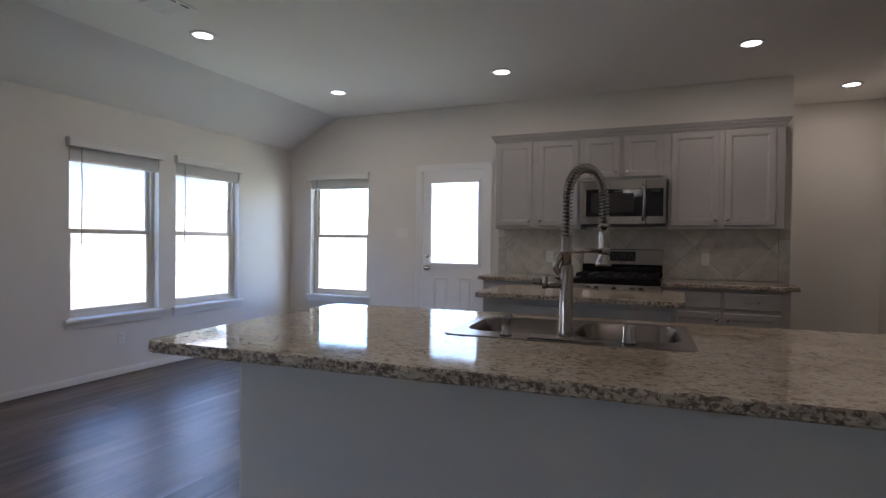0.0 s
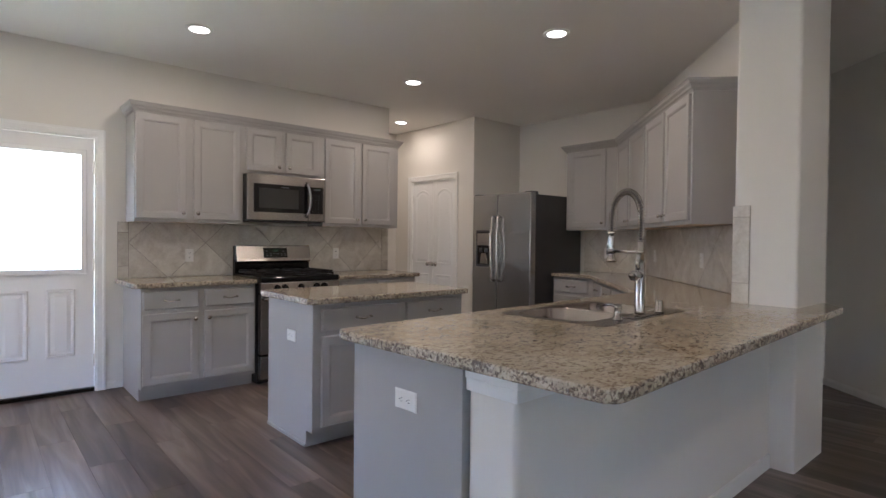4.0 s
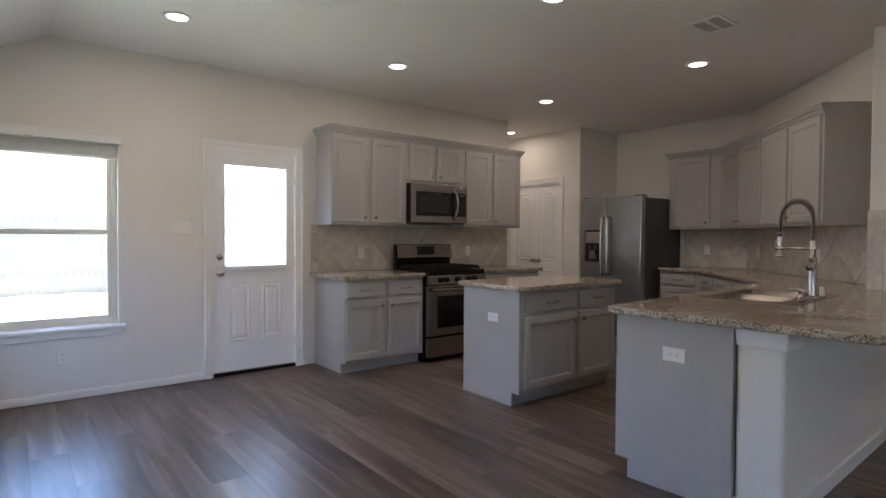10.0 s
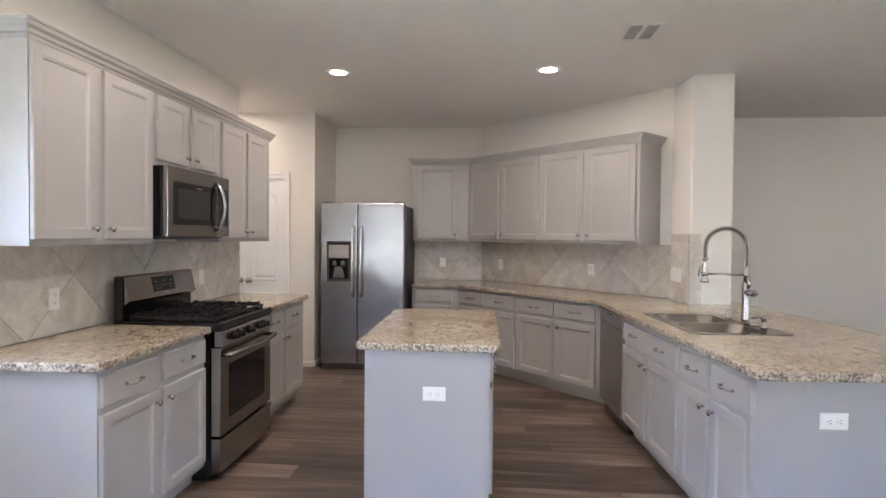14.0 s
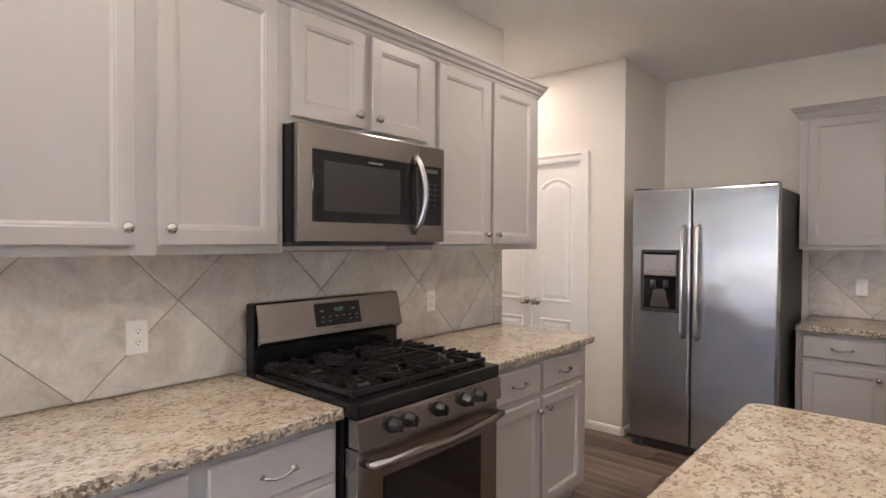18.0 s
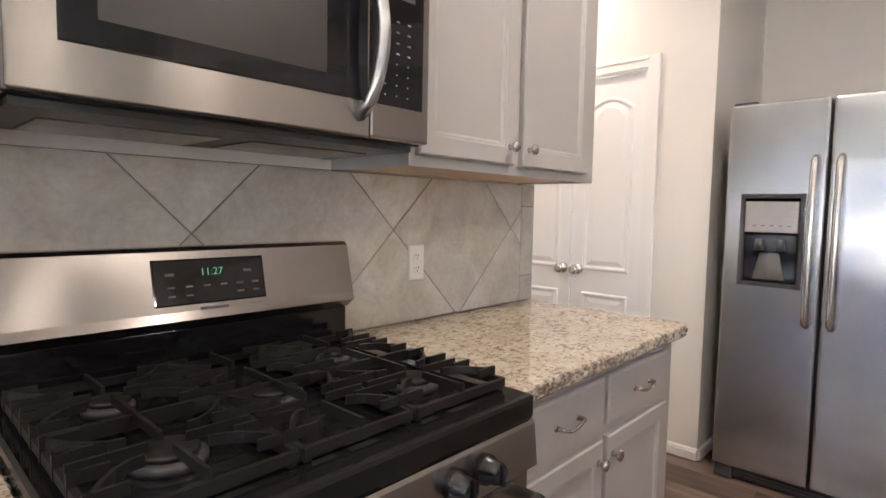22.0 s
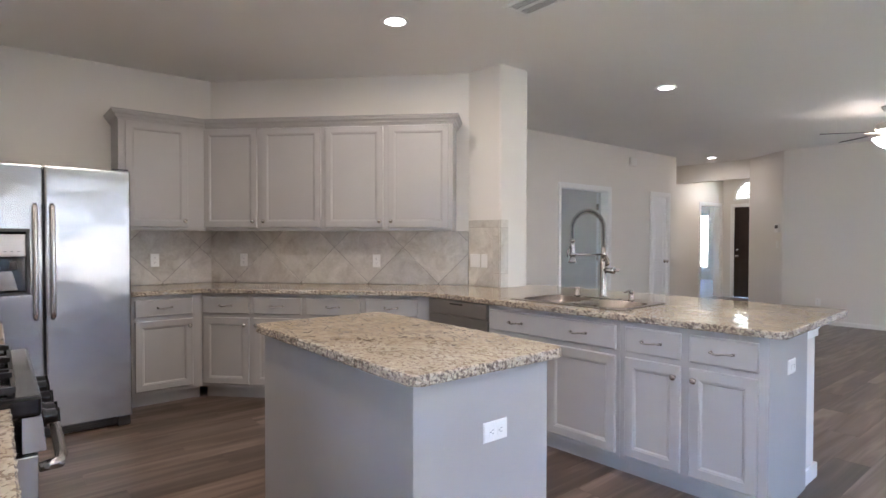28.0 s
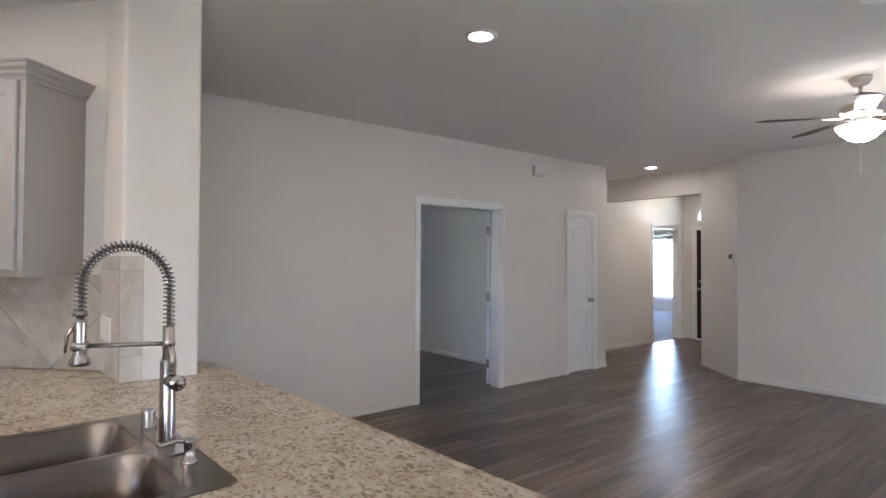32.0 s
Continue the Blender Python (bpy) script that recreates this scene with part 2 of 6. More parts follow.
def tile_mat():
    m, n, l, b = nodes_of("beige_grey_stone_tile")
    v = coords(n, l)
    oi = n.new("ShaderNodeObjectInfo")
    add = n.new("ShaderNodeVectorMath")
    add.operation = "MULTIPLY_ADD"
    add.inputs[1].default_value = (1, 1, 1)
    comb = n.new("ShaderNodeCombineXYZ")
    mul = n.new("ShaderNodeMath")
    mul.operation = "MULTIPLY"
    mul.inputs[1].default_value = 37.0
    l.new(oi.outputs["Random"], mul.inputs[0])
    for k in "XYZ":
        l.new(mul.outputs[0], comb.inputs[k])
    l.new(v, add.inputs[0])
    l.new(comb.outputs[0], add.inputs[2])
    cloud = noise_tex(n, l, add.outputs[0], 7.0, 5, 0.6, 0.8)
    c = ramp(n, l, cloud.outputs["Fac"], [(0.28, (0.42, 0.375, 0.315)), (0.5, (0.56, 0.525, 0.465)), (0.72, (0.68, 0.645, 0.585))])
    fine = noise_tex(n, l, add.outputs[0], 60.0, 4, 0.6)
    c = mixed(n, l, 0.18, c, ramp(n, l, fine.outputs["Fac"], [(0.35, (0.34, 0.30, 0.27)), (0.65, (0.68, 0.65, 0.60))]))
    hs = n.new("ShaderNodeHueSaturation")
    mr = n.new("ShaderNodeMapRange")
    mr.inputs["To Min"].default_value, mr.inputs["To Max"].default_value = 0.90, 1.08
    l.new(oi.outputs["Random"], mr.inputs["Value"])
    l.new(mr.outputs["Result"], hs.inputs["Value"])
    l.new(c, hs.inputs["Color"])
    l.new(hs.outputs["Color"], b.inputs["Base Color"])
    b.inputs["Roughness"].default_value = 0.34
    bumped(n, l, b, cloud.outputs["Fac"], 0.1, 0.002)
    return m


M_TILE = tile_mat()
M_GROUTPALE = paint("pale_beige_grout", (0.44, 0.39, 0.33), 0.85, grain=300, bump=0.3, spread=0.08)
M_GROUT = paint("grey_grout", (0.25, 0.225, 0.20), 0.85, grain=300, bump=0.3, spread=0.08)


def plank_mat(island):
    """Weathered grey-brown vinyl plank; tone by the piece."""
    m, n, l, b = nodes_of("grey_brown_vinyl_plank" + ("_far" if island else ""))
    v = coords(n, l, (7.0, 0.55, 1.0))
    if island:
        rnd = n.new("ShaderNodeNewGeometry").outputs["Random Per Island"]
    else:
        rnd = n.new("ShaderNodeObjectInfo").outputs["Random"]
    sep = n.new("ShaderNodeCombineXYZ")
    mul = n.new("ShaderNodeMath")
    mul.operation = "MULTIPLY"
    mul.inputs[1].default_value = 91.0
    l.new(rnd, mul.inputs[0])
    l.new(mul.outputs[0], sep.inputs["X"])
    l.new(mul.outputs[0], sep.inputs["Y"])
    add = n.new("ShaderNodeVectorMath")
    l.new(v, add.inputs[0])
    l.new(sep.outputs[0], add.inputs[1])
    broad = noise_tex(n, l, add.outputs[0], 1.5, 3, 0.5, 0.9)
    fine = noise_tex(n, l, add.outputs[0], 11.0, 5, 0.65, 0.3)
    c = ramp(n, l, broad.outputs["Fac"], [(0.28, (0.052, 0.036, 0.028)), (0.43, (0.098, 0.071, 0.056)), (0.56, (0.165, 0.128, 0.106)), (0.72, (0.27, 0.222, 0.190))])
    c = mixed(n, l, 0.2, c, ramp(n, l, fine.outputs["Fac"], [(0.3, (0.048, 0.034, 0.027)), (0.7, (0.22, 0.178, 0.15))]))
    hs = n.new("ShaderNodeHueSaturation")
    hs.inputs["Saturation"].default_value = 1.18
    mr = n.new("ShaderNodeMapRange")
    mr.inputs["To Min"].default_value, mr.inputs["To Max"].default_value = 0.60, 1.26
    l.new(rnd, mr.inputs["Value"])
    l.new(mr.outputs["Result"], hs.inputs["Value"])
    l.new(c, hs.inputs["Color"])
    l.new(hs.outputs["Color"], b.inputs["Base Color"])
    rr = n.new("ShaderNodeMapRange")
    rr.inputs["To Min"].default_value, rr.inputs["To Max"].default_value = 0.25, 0.42
    b.inputs["Specular IOR Level"].default_value = 0.54
    l.new(fine.outputs["Fac"], rr.inputs["Value"])
    l.new(rr.outputs["Result"], b.inputs["Roughness"])
    bumped(n, l, b, fine.outputs["Fac"], 0.12, 0.002)
    return m


M_PLANK, M_PLANKFAR = plank_mat(False), plank_mat(True)
M_SUBFLOOR = paint("dark_joint", (0.03, 0.025, 0.022), 0.9)
M_WAND = plain("milky_plastic_wand", (0.42, 0.42, 0.42), 0.3)
M_BLADE = paint("dark_walnut_fan_blade", (0.06, 0.048, 0.042), 0.45, grain=50, bump=0.1, spread=0.25, big=5)


def glass_mat(name="window_glass", rough=0.0, ior=1.01):
    m, n, l, b = nodes_of(name)
    b.inputs["Base Color"].default_value = (1, 1, 1, 1)
    b.inputs["Roughness"].default_value = rough
    b.inputs["IOR"].default_value = ior
    b.inputs["Transmission Weight"].default_value = 1.0
    return m


M_GLASS = glass_mat()
M_FROST = glass_mat("frosted_glass", 0.75, 1.45)
M_FENCE = paint("weathered_cedar_fence", (0.175, 0.152, 0.125), 0.85, grain=90, bump=0.5, spread=0.25, big=3)
M_BOUNCE = paint("pale_bounce_slab", (0.48, 0.45, 0.40), 0.85, grain=150, bump=0.3, spread=0.1, big=2)
M_GRASS = paint("lawn", (0.36, 0.375, 0.25), 0.95, grain=200, bump=1.0, spread=0.3, big=2)
M_SIDING = paint("pale_siding", (0.42, 0.41, 0.39), 0.7, spread=0.05)
M_ROOF = paint("grey_brown_shingles", (0.16, 0.14, 0.125), 0.9, grain=60, bump=0.6, spread=0.25, big=6)


# ---------- mesh helpers ----------
def part(name, bm, material, parent=None, label="", smooth=False):
    """Link a bmesh as one mesh object under a thing or under a part."""
    me = bpy.data.meshes.new(name)
    bmesh.ops.recalc_face_normals(bm, faces=bm.faces)
    if smooth:
        for f in bm.faces:
            f.smooth = True
    bm.to_mesh(me)
    bm.free()
    me.materials.append(material)
    ob = new(name, me)
    if parent is not None:
        ob.parent = parent
    if label:
        ob["label"] = label
    return ob


def empty(name, m, label="", category="", group="", kind=""):
    e = new(name)
    e.matrix_world = m
    e.empty_display_size = 0.1
    return tagged(e, label, category, group, kind)


def add_box(bm, x0, x1, y0, y1, z0, z1, bevel=0.0):
    vs = [bm.verts.new(p) for p in ((x0, y0, z0), (x1, y0, z0), (x1, y1, z0), (x0, y1, z0), (x0, y0, z1), (x1, y0, z1), (x1, y1, z1), (x0, y1, z1))]
    fs = [bm.faces.new([vs[i] for i in q]) for q in ((3, 2, 1, 0), (4, 5, 6, 7), (0, 1, 5, 4), (1, 2, 6, 5), (2, 3, 7, 6), (3, 0, 4, 7))]
    if bevel:
        es = list({e for f in fs for e in f.edges})
        bmesh.ops.bevel(bm, geom=es, offset=bevel, segments=2, profile=0.5, affect="EDGES")
    return bm


def boxm(x0, x1, y0, y1, z0, z1, bevel=0.0):
    return add_box(bmesh.new(), x0, x1, y0, y1, z0, z1, bevel)


def prism(pts, z0, z1, bm=None):
    """A solid over a plan polygon (counter-clockwise)."""
    bm = bm or bmesh.new()
    lo = [bm.verts.new((x, y, z0)) for x, y in pts]
    hi = [bm.verts.new((x, y, z1)) for x, y in pts]
    bm.faces.new(lo[::-1])
    bm.faces.new(hi)
    k = len(pts)
    for i in range(k):
        bm.faces.new((lo[i], lo[(i + 1) % k], hi[(i + 1) % k], hi[i]))
    return bm


def add_tube(bm, pts, radius, sides=10, caps=True):
    """A round bar along points; radius a number or a list."""
    pts = [Vector(p) for p in pts]
    rad = radius if isinstance(radius, (list, tuple)) else [radius] * len(pts)
    rings, ref = [], None
    for i, p in enumerate(pts):
        d = (pts[min(i + 1, len(pts) - 1)] - pts[max(i - 1, 0)]).normalized()
        if ref is None:
            ref = d.orthogonal().normalized()
        a = (ref - d * ref.dot(d)).normalized()
        ref = a
        b = d.cross(a)
        rings.append([bm.verts.new(p + (a * math.cos(t) + b * math.sin(t)) * rad[i]) for t in (2 * math.pi * k / sides for k in range(sides))])
    for r0, r1 in zip(rings, rings[1:]):
        for k in range(sides):
            bm.faces.new((r0[k], r0[(k + 1) % sides], r1[(k + 1) % sides], r1[k]))
    if caps:
        bm.faces.new(rings[0][::-1])
        bm.faces.new(rings[-1])
    return bm


def tube(pts, radius, sides=10):
    return add_tube(bmesh.new(), pts, radius, sides)


def lathe(profile, sides=20, m=None, bm=None, ring=False):
    """A turned body: (radius, height) pairs round local z, moved by m; ring: open in the middle."""
    bm = bm or bmesh.new()
    m = m or Matrix()
    rings = []
    for r, z in profile:
        if r < 1e-5:
            rings.append([bm.verts.new(m @ Vector((0, 0, z)))])
        else:
            rings.append([bm.verts.new(m @ Vector((r * math.cos(2 * math.pi * k / sides), r * math.sin(2 * math.pi * k / sides), z))) for k in range(sides)])
    for a, b in zip(rings, rings[1:] + (rings[:1] if ring else [])):
        for k in range(sides):
            q = [a[k % len(a)], a[(k + 1) % len(a)], b[(k + 1) % len(b)], b[k % len(b)]]
            q = [v for i, v in enumerate(q) if v not in q[:i]]
            if len(q) > 2:
                bm.faces.new(q)
    for cap in (rings[0], rings[-1]):
        if len(cap) > 2 and not ring:
            bm.faces.new(cap)
    return bm


def add_panel(bm, x0, x1, z0, z1, rings, back=0.0):
    """A stepped panel facing -y: rings of (inset, y) from the outside in, closed by a field and a back."""
    loops = []
    for ins, y in [(0, back)] + list(rings):
        loops.append([bm.verts.new(p) for p in ((x0 + ins, y, z0 + ins), (x1 - ins, y, z0 + ins), (x1 - ins, y, z1 - ins), (x0 + ins, y, z1 - ins))])
    for a, b in zip(loops, loops[1:]):
        for k in range(4):
            bm.faces.new((a[k], a[(k + 1) % 4], b[(k + 1) % 4], b[k]))
    bm.faces.new(loops[0][::-1])
    bm.faces.new(loops[-1])
    return bm


def wall_slab(name, p, q, z0, z1, thick, holes=(), material=None, top=None):
    """A wall whose seen face runs from p to q with the room on its left; holes are (u0, u1, z0, z1) along it.
    top: pairs (u, z) of a sloping upper edge."""
    p, q = Vector((*p, 0)), Vector((*q, 0))
    u = (q - p).normalized()
    length = (q - p).length
    out = Vector((u.y, -u.x, 0))
    bm = bmesh.new()
    us = sorted({0.0, length, *[h for a in holes for h in a[:2]], *[a for a, _ in (top or ())]})
    zs = sorted({z0, z1, *[h for a in holes for h in a[2:]]})

    def cap(x):
        return float(np.interp(x, [a for a, _ in top], [b for _, b in top])) if top else z1

    grid = {}

    def vert(i, j, s):
        if (i, j, s) not in grid:
            z = cap(us[i]) if j == len(zs) - 1 else zs[j]
            grid[i, j, s] = bm.verts.new(p + u * us[i] + out * (thick * s) + Vector((0, 0, z)))
        return grid[i, j, s]

    solid = {}
    for i in range(len(us) - 1):
        for j in range(len(zs) - 1):
            cu, cz = (us[i] + us[i + 1]) / 2, (zs[j] + zs[j + 1]) / 2
            solid[i, j] = not any(a < cu < b and c < cz < d for a, b, c, d in holes)
    for (i, j), full in solid.items():
        if not full:
            continue
        for s in (0, 1):
            bm.faces.new([vert(*k, s) for k in ((i, j), (i + 1, j), (i + 1, j + 1), (i, j + 1))])
        for di, dj, a, b in ((-1, 0, (i, j), (i, j + 1)), (1, 0, (i + 1, j), (i + 1, j + 1)), (0, -1, (i, j), (i + 1, j)), (0, 1, (i, j + 1), (i + 1, j + 1))):
            if not solid.get((i + di, j + dj), False):
                bm.faces.new([vert(*a, 0), vert(*b, 0), vert(*b, 1), vert(*a, 1)])
    return tagged(part(name, bm, material or M_WALL), kind="structure")


# ---------- plan ----------
H = 2.743
X_L, Y_S, X_END = -4.42, 5.745, 1.09
Y_NOOK, X_PAN, Y_ALC, X_R = 6.95, 2.07, 5.359, 2.905
K45, K2 = (2.905, 3.560), (1.192, 1.910)
COL_X, COL_Y0, COL_Y1 = 0.83, 1.555, 1.885
Y_G, X_GC, X_B = -4.75, 1.01, 2.50
SLOPE_X, SLOPE_Z = -3.71, 2.385
T = 0.13
WIN_Z0, WIN_Z1 = 0.555, 2.015

tagged(wall_slab("wall_stove", (X_END, Y_S), (X_L - T, Y_S), 0, H, T,
                 [(X_END + 1.765, X_END + 2.555, 0, 2.045), (X_END + 3.265, X_END + 4.105, WIN_Z0, WIN_Z1)],
                 top=[(0, H), (X_END - SLOPE_X, H), (X_END - X_L, SLOPE_Z), (X_END - X_L + T, SLOPE_Z)]),
       "off-white painted back wall with a window and a glazed door", "wall")
L0 = Y_S + T
tagged(wall_slab("wall_windows", (X_L, L0), (X_L, Y_G - T), 0, SLOPE_Z, T,
                 [(L0 - 4.84, L0 - 3.99, WIN_Z0, WIN_Z1), (L0 - 3.80, L0 - 2.95, WIN_Z0, WIN_Z1), (L0 + 1.0, L0 + 1.9, WIN_Z0, WIN_Z1), (L0 + 2.1, L0 + 3.0, WIN_Z0, WIN_Z1), (L0 + 3.2, L0 + 4.1, WIN_Z0, WIN_Z1)]),
       "off-white painted side wall with tall windows", "wall")
wall_slab("wall_great_room", (X_L - T, Y_G), (X_GC, Y_G), 0, H, T,
          top=[(0, SLOPE_Z), (T, SLOPE_Z), (SLOPE_X - X_L + T, H), (X_GC - X_L + T, H)])
# angled wall with the hall opening
hd = Vector((0.73, -0.57)).normalized()
HJ = 0.926
wall_slab("wall_hall_angle", (X_GC, Y_G), (1.74, -5.32), 0, H, T)
wall_slab("wall_hall_header", (1.74, -5.32), (3.40, -5.32), 0, H, T, [(0, 1.66, 0, 2.40)])
X_H, Y_F, Y_FR = 3.27, -7.78, -12.5
wall_slab("wall_hall_return", (X_H, -4.17), (X_B, -4.17), 0, H, T)
wall_slab("wall_hall_left", (X_H, Y_F), (X_H, -4.17), 0, H, T, [(0.16, 1.08, 0, 2.06)])
# fanlight opening above the front door, in steps behind its arched frame
FAN_X, FAN_Z = 2.58, 2.215
arch = [(FAN_X - 1.0 - w, FAN_X - 1.0 + w, FAN_Z + z0, FAN_Z + z1) for z0, z1, w in ((0, 0.07, 0.42), (0.07, 0.14, 0.405), (0.14, 0.21, 0.375), (0.21, 0.28, 0.325), (0.28, 0.35, 0.245), (0.35, 0.405, 0.13))]
wall_slab("wall_front_entry", (1.0, Y_F), (X_H, Y_F), 0, H, T, [(1.12, 2.04, 0, 2.04)] + arch)
wall_slab("wall_hall_right", (1.74, -5.32), (1.74, Y_F), 0, H, T)
# bedroom side wall
wall_slab("wall_bedroom_side", (X_B, -4.04), (X_B, 1.21), 0, H, T, [(0.15, 0.67, 0, 2.04), (1.91, 3.05, 0, 2.04)])
wall_slab("wall_thermostat", (X_B, 1.21), (3.20, 2.02), 0, H, T)
wall_slab("wall_passage_end", (3.20, 2.02), (2.6, 3.1), 0, H, T)
wall_slab("wall_kitchen_back", (2.6, 2.9), (1.32, 1.575), 0, H, 0.04)
# kitchen side walls
wall_slab("wall_kitchen_angle", K2, K45, 0, H, T)
wall_slab("wall_fridge", K45, (X_R, Y_ALC + T), 0, H, T)
wall_slab("wall_alcove", (X_R, Y_ALC), (X_PAN, Y_ALC), 0, H, T)
wall_slab("wall_pantry", (X_PAN, Y_ALC + T), (X_PAN, Y_NOOK + T), 0, H, T, [(0.335 - T, 1.225 - T, 0, 2.04)])
wall_slab("wall_nook", (X_PAN, Y_NOOK), (X_END - T, Y_NOOK), 0, H, T)
wall_slab("wall_nook_side", (X_END, Y_NOOK), (X_END, Y_S + T), 0, H, T)
bm = prism([(COL_X, COL_Y0), (1.32, COL_Y0), (1.32, 1.80), K2, (COL_X, COL_Y1)], 0, H)
es = [e for e in bm.edges if abs(e.verts[0].co.z - e.verts[1].co.z) > 1 and e.verts[0].co.x < COL_X + 0.01]
bmesh.ops.bevel(bm, geom=es, offset=0.018, segments=4, profile=0.5, affect="EDGES")
tagged(part("wall_column", bm, M_WALL), "off-white wall end column with rounded corners", "column", kind="structure")

# rooms seen through doors
wall_slab("wall_pantry_back", (2.9, 5.5), (2.9, 7.1), 0, H, T)
# The hole is an unseen opening, added to let daylight into the bedroom
wall_slab("wall_bedroom_back", (5.6, -3.1), (5.6, 0.9), 0, H, T, [(2.78, 3.10, 0.60, 2.05)])
wall_slab("wall_bedroom_north", (X_B + T, -2.95), (5.6, -2.95), 0, H, T)
wall_slab("wall_bedroom_south", (5.6, 0.4), (X_B + T, 0.4), 0, H, T)
wall_slab("wall_front_room_left", (7.6, Y_FR), (7.6, -5.0), 0, H, T)
wall_slab("wall_front_room_right", (X_H + T, Y_F), (X_H + T, Y_FR), 0, H, T)
wall_slab("wall_front_room_window", (X_H, Y_FR), (7.6 + T, Y_FR), 0, H, T, [(2.5, 3.75, 0.36, 2.20)])
wall_slab("wall_front_room_close", (7.6, -5.0), (X_H + T, -5.0), 0, H, T)

# ceilings
bm = prism([(SLOPE_X, Y_G - T), (7.2, Y_G - T), (7.2, Y_NOOK + 0.3), (SLOPE_X, Y_NOOK + 0.3)], H, H + 0.15)
tagged(part("ceiling", bm, M_CEIL), "flat off-white textured ceiling", "ceiling", kind="structure")
bm = bmesh.new()
sl = [(X_L - 0.2, SLOPE_Z - 0.097), (SLOPE_X, H), (SLOPE_X, H + 0.15), (X_L - 0.2, SLOPE_Z + 0.06)]
a = [bm.verts.new((x, Y_G - T, z)) for x, z in sl]
b = [bm.verts.new((x, Y_S + T, z)) for x, z in sl]
bm.faces.new(a)
bm.faces.new(b[::-1])
for k in range(4):
    bm.faces.new((a[k], a[(k + 1) % 4], b[(k + 1) % 4], b[k]))
tagged(part("ceiling_slope", bm, M_CEIL), "sloping off-white ceiling strip over the window wall", "ceiling", kind="structure")
bm = prism([(0.8, -12.8), (8.0, -12.8), (8.0, Y_G - T), (0.8, Y_G - T)], H, H + 0.15)
tagged(part("ceiling_hall", bm, M_CEIL), "flat off-white hall ceiling", "ceiling", kind="structure")
floor_ob = tagged(part("floor", prism([(X_L - 0.2, -12.8), (8.0, -12.8), (8.0, 7.2), (X_L - 0.2, 7.2)], -0.12, -0.003), M_SUBFLOOR), "grey-brown vinyl plank floor", "floor", kind="structure")
tagged(part("floor_carpet", boxm(X_H + 0.04, 7.6, Y_FR, -5.0, -0.002, 0.012), M_CARPET), "beige carpet in the front room", "carpet", kind="structure")


# ---------- trim ----------
def base_run(p, q, h=0.066, t=0.014):
    """A white baseboard with a moulded top along p to q, room on the left."""
    p, q = Vector((*p, 0)), Vector((*q, 0))
    u = (q - p).normalized()
    n = Vector((-u.y, u.x, 0))
    prof = [(0, 0.005), (t, 0.005), (t, h * 0.72), (t * 0.75, h * 0.78), (t * 0.75, h * 0.86), (t * 0.4, h * 0.95), (0, h)]
    bm = bmesh.new()
    a = [bm.verts.new(p + n * (d + 0.0005) + Vector((0, 0, z))) for d, z in prof]
    b = [bm.verts.new(q + n * (d + 0.0005) + Vector((0, 0, z))) for d, z in prof]
    k = len(prof)
    for i in range(k):
        bm.faces.new((a[i], a[(i + 1) % k], b[(i + 1) % k], b[i]))
    bm.faces.new(a[::-1])
    bm.faces.new(b)
    return tagged(part("baseboard", bm, M_BASEPAINT), "off-white moulded baseboard", "baseboard", kind="structure")


for p, q in [((-1.635, Y_S), (-1.70, Y_S)), ((-2.62, Y_S), (X_L, Y_S)), ((X_L, Y_S), (X_L, Y_G)), ((X_L, Y_G), (X_GC, Y_G)),
             ((X_GC, Y_G), (X_GC + hd.x * HJ, Y_G + hd.y * HJ)), ((X_B, -4.17), (X_B, -3.955)), ((X_B, -3.305), (X_B, -2.195)), ((X_B, -0.925), (X_B, 1.21)),
             ((X_B, 1.21), (3.20, 2.02)), ((X_R, Y_ALC), (X_PAN, Y_ALC)), ((X_PAN, Y_ALC), (X_PAN, 5.63)), ((X_PAN, 6.645), (X_PAN, Y_NOOK)), ((X_PAN, Y_NOOK), (X_END, Y_NOOK)),
             ((COL_X, COL_Y0 + 0.16), (COL_X, COL_Y0)), ((COL_X, COL_Y0), (1.32, COL_Y0)), ((X_H, -6.63), (X_H, -4.17)), ((3.10, Y_F), (X_H, Y_F)),
             ((5.6, -2.95), (5.6, 0.4)), ((X_B + T, -2.95), (5.6, -2.95))]:
    base_run(p, q)


def casing(name, m, w, h, depth, fw=0.06, sill=False, label="white moulded door casing"):
    """Casing round an opening; local x along the opening from its left edge, facing -y, wall face at y=0."""
    e = empty(name, m, label, "door casing", kind="structure")
    for nm, x0, x1, z0, z1 in (("side_casing", -fw, 0, 0, h + fw), ("side_casing", w, w + fw, 0, h + fw), ("head_casing", 0, w, h, h + fw)):
        bm = bmesh.new()
        add_box(bm, x0, x1, -0.012, -0.0005, z0, z1)
        if nm == "side_casing":
            o = x0 if x0 < 0 else x1 - 0.02
            add_box(bm, o, o + 0.02, -0.019, -0.012, z0, z1, 0.002)
        else:
            add_box(bm, x0, x1, -0.019, -0.012, z1 - 0.02, z1, 0.002)
        part(nm, bm, M_TRIM, e)
    for nm, x0, x1, z0, z1 in (("jamb", -0.001, 0.014, 0, h), ("jamb", w - 0.014, w + 0.001, 0, h), ("head_jamb", 0.014, w - 0.014, h - 0.014, h + 0.001)):
        part(nm, boxm(x0, x1, 0.0, depth, z0, z1), M_TRIM, e)
    return e


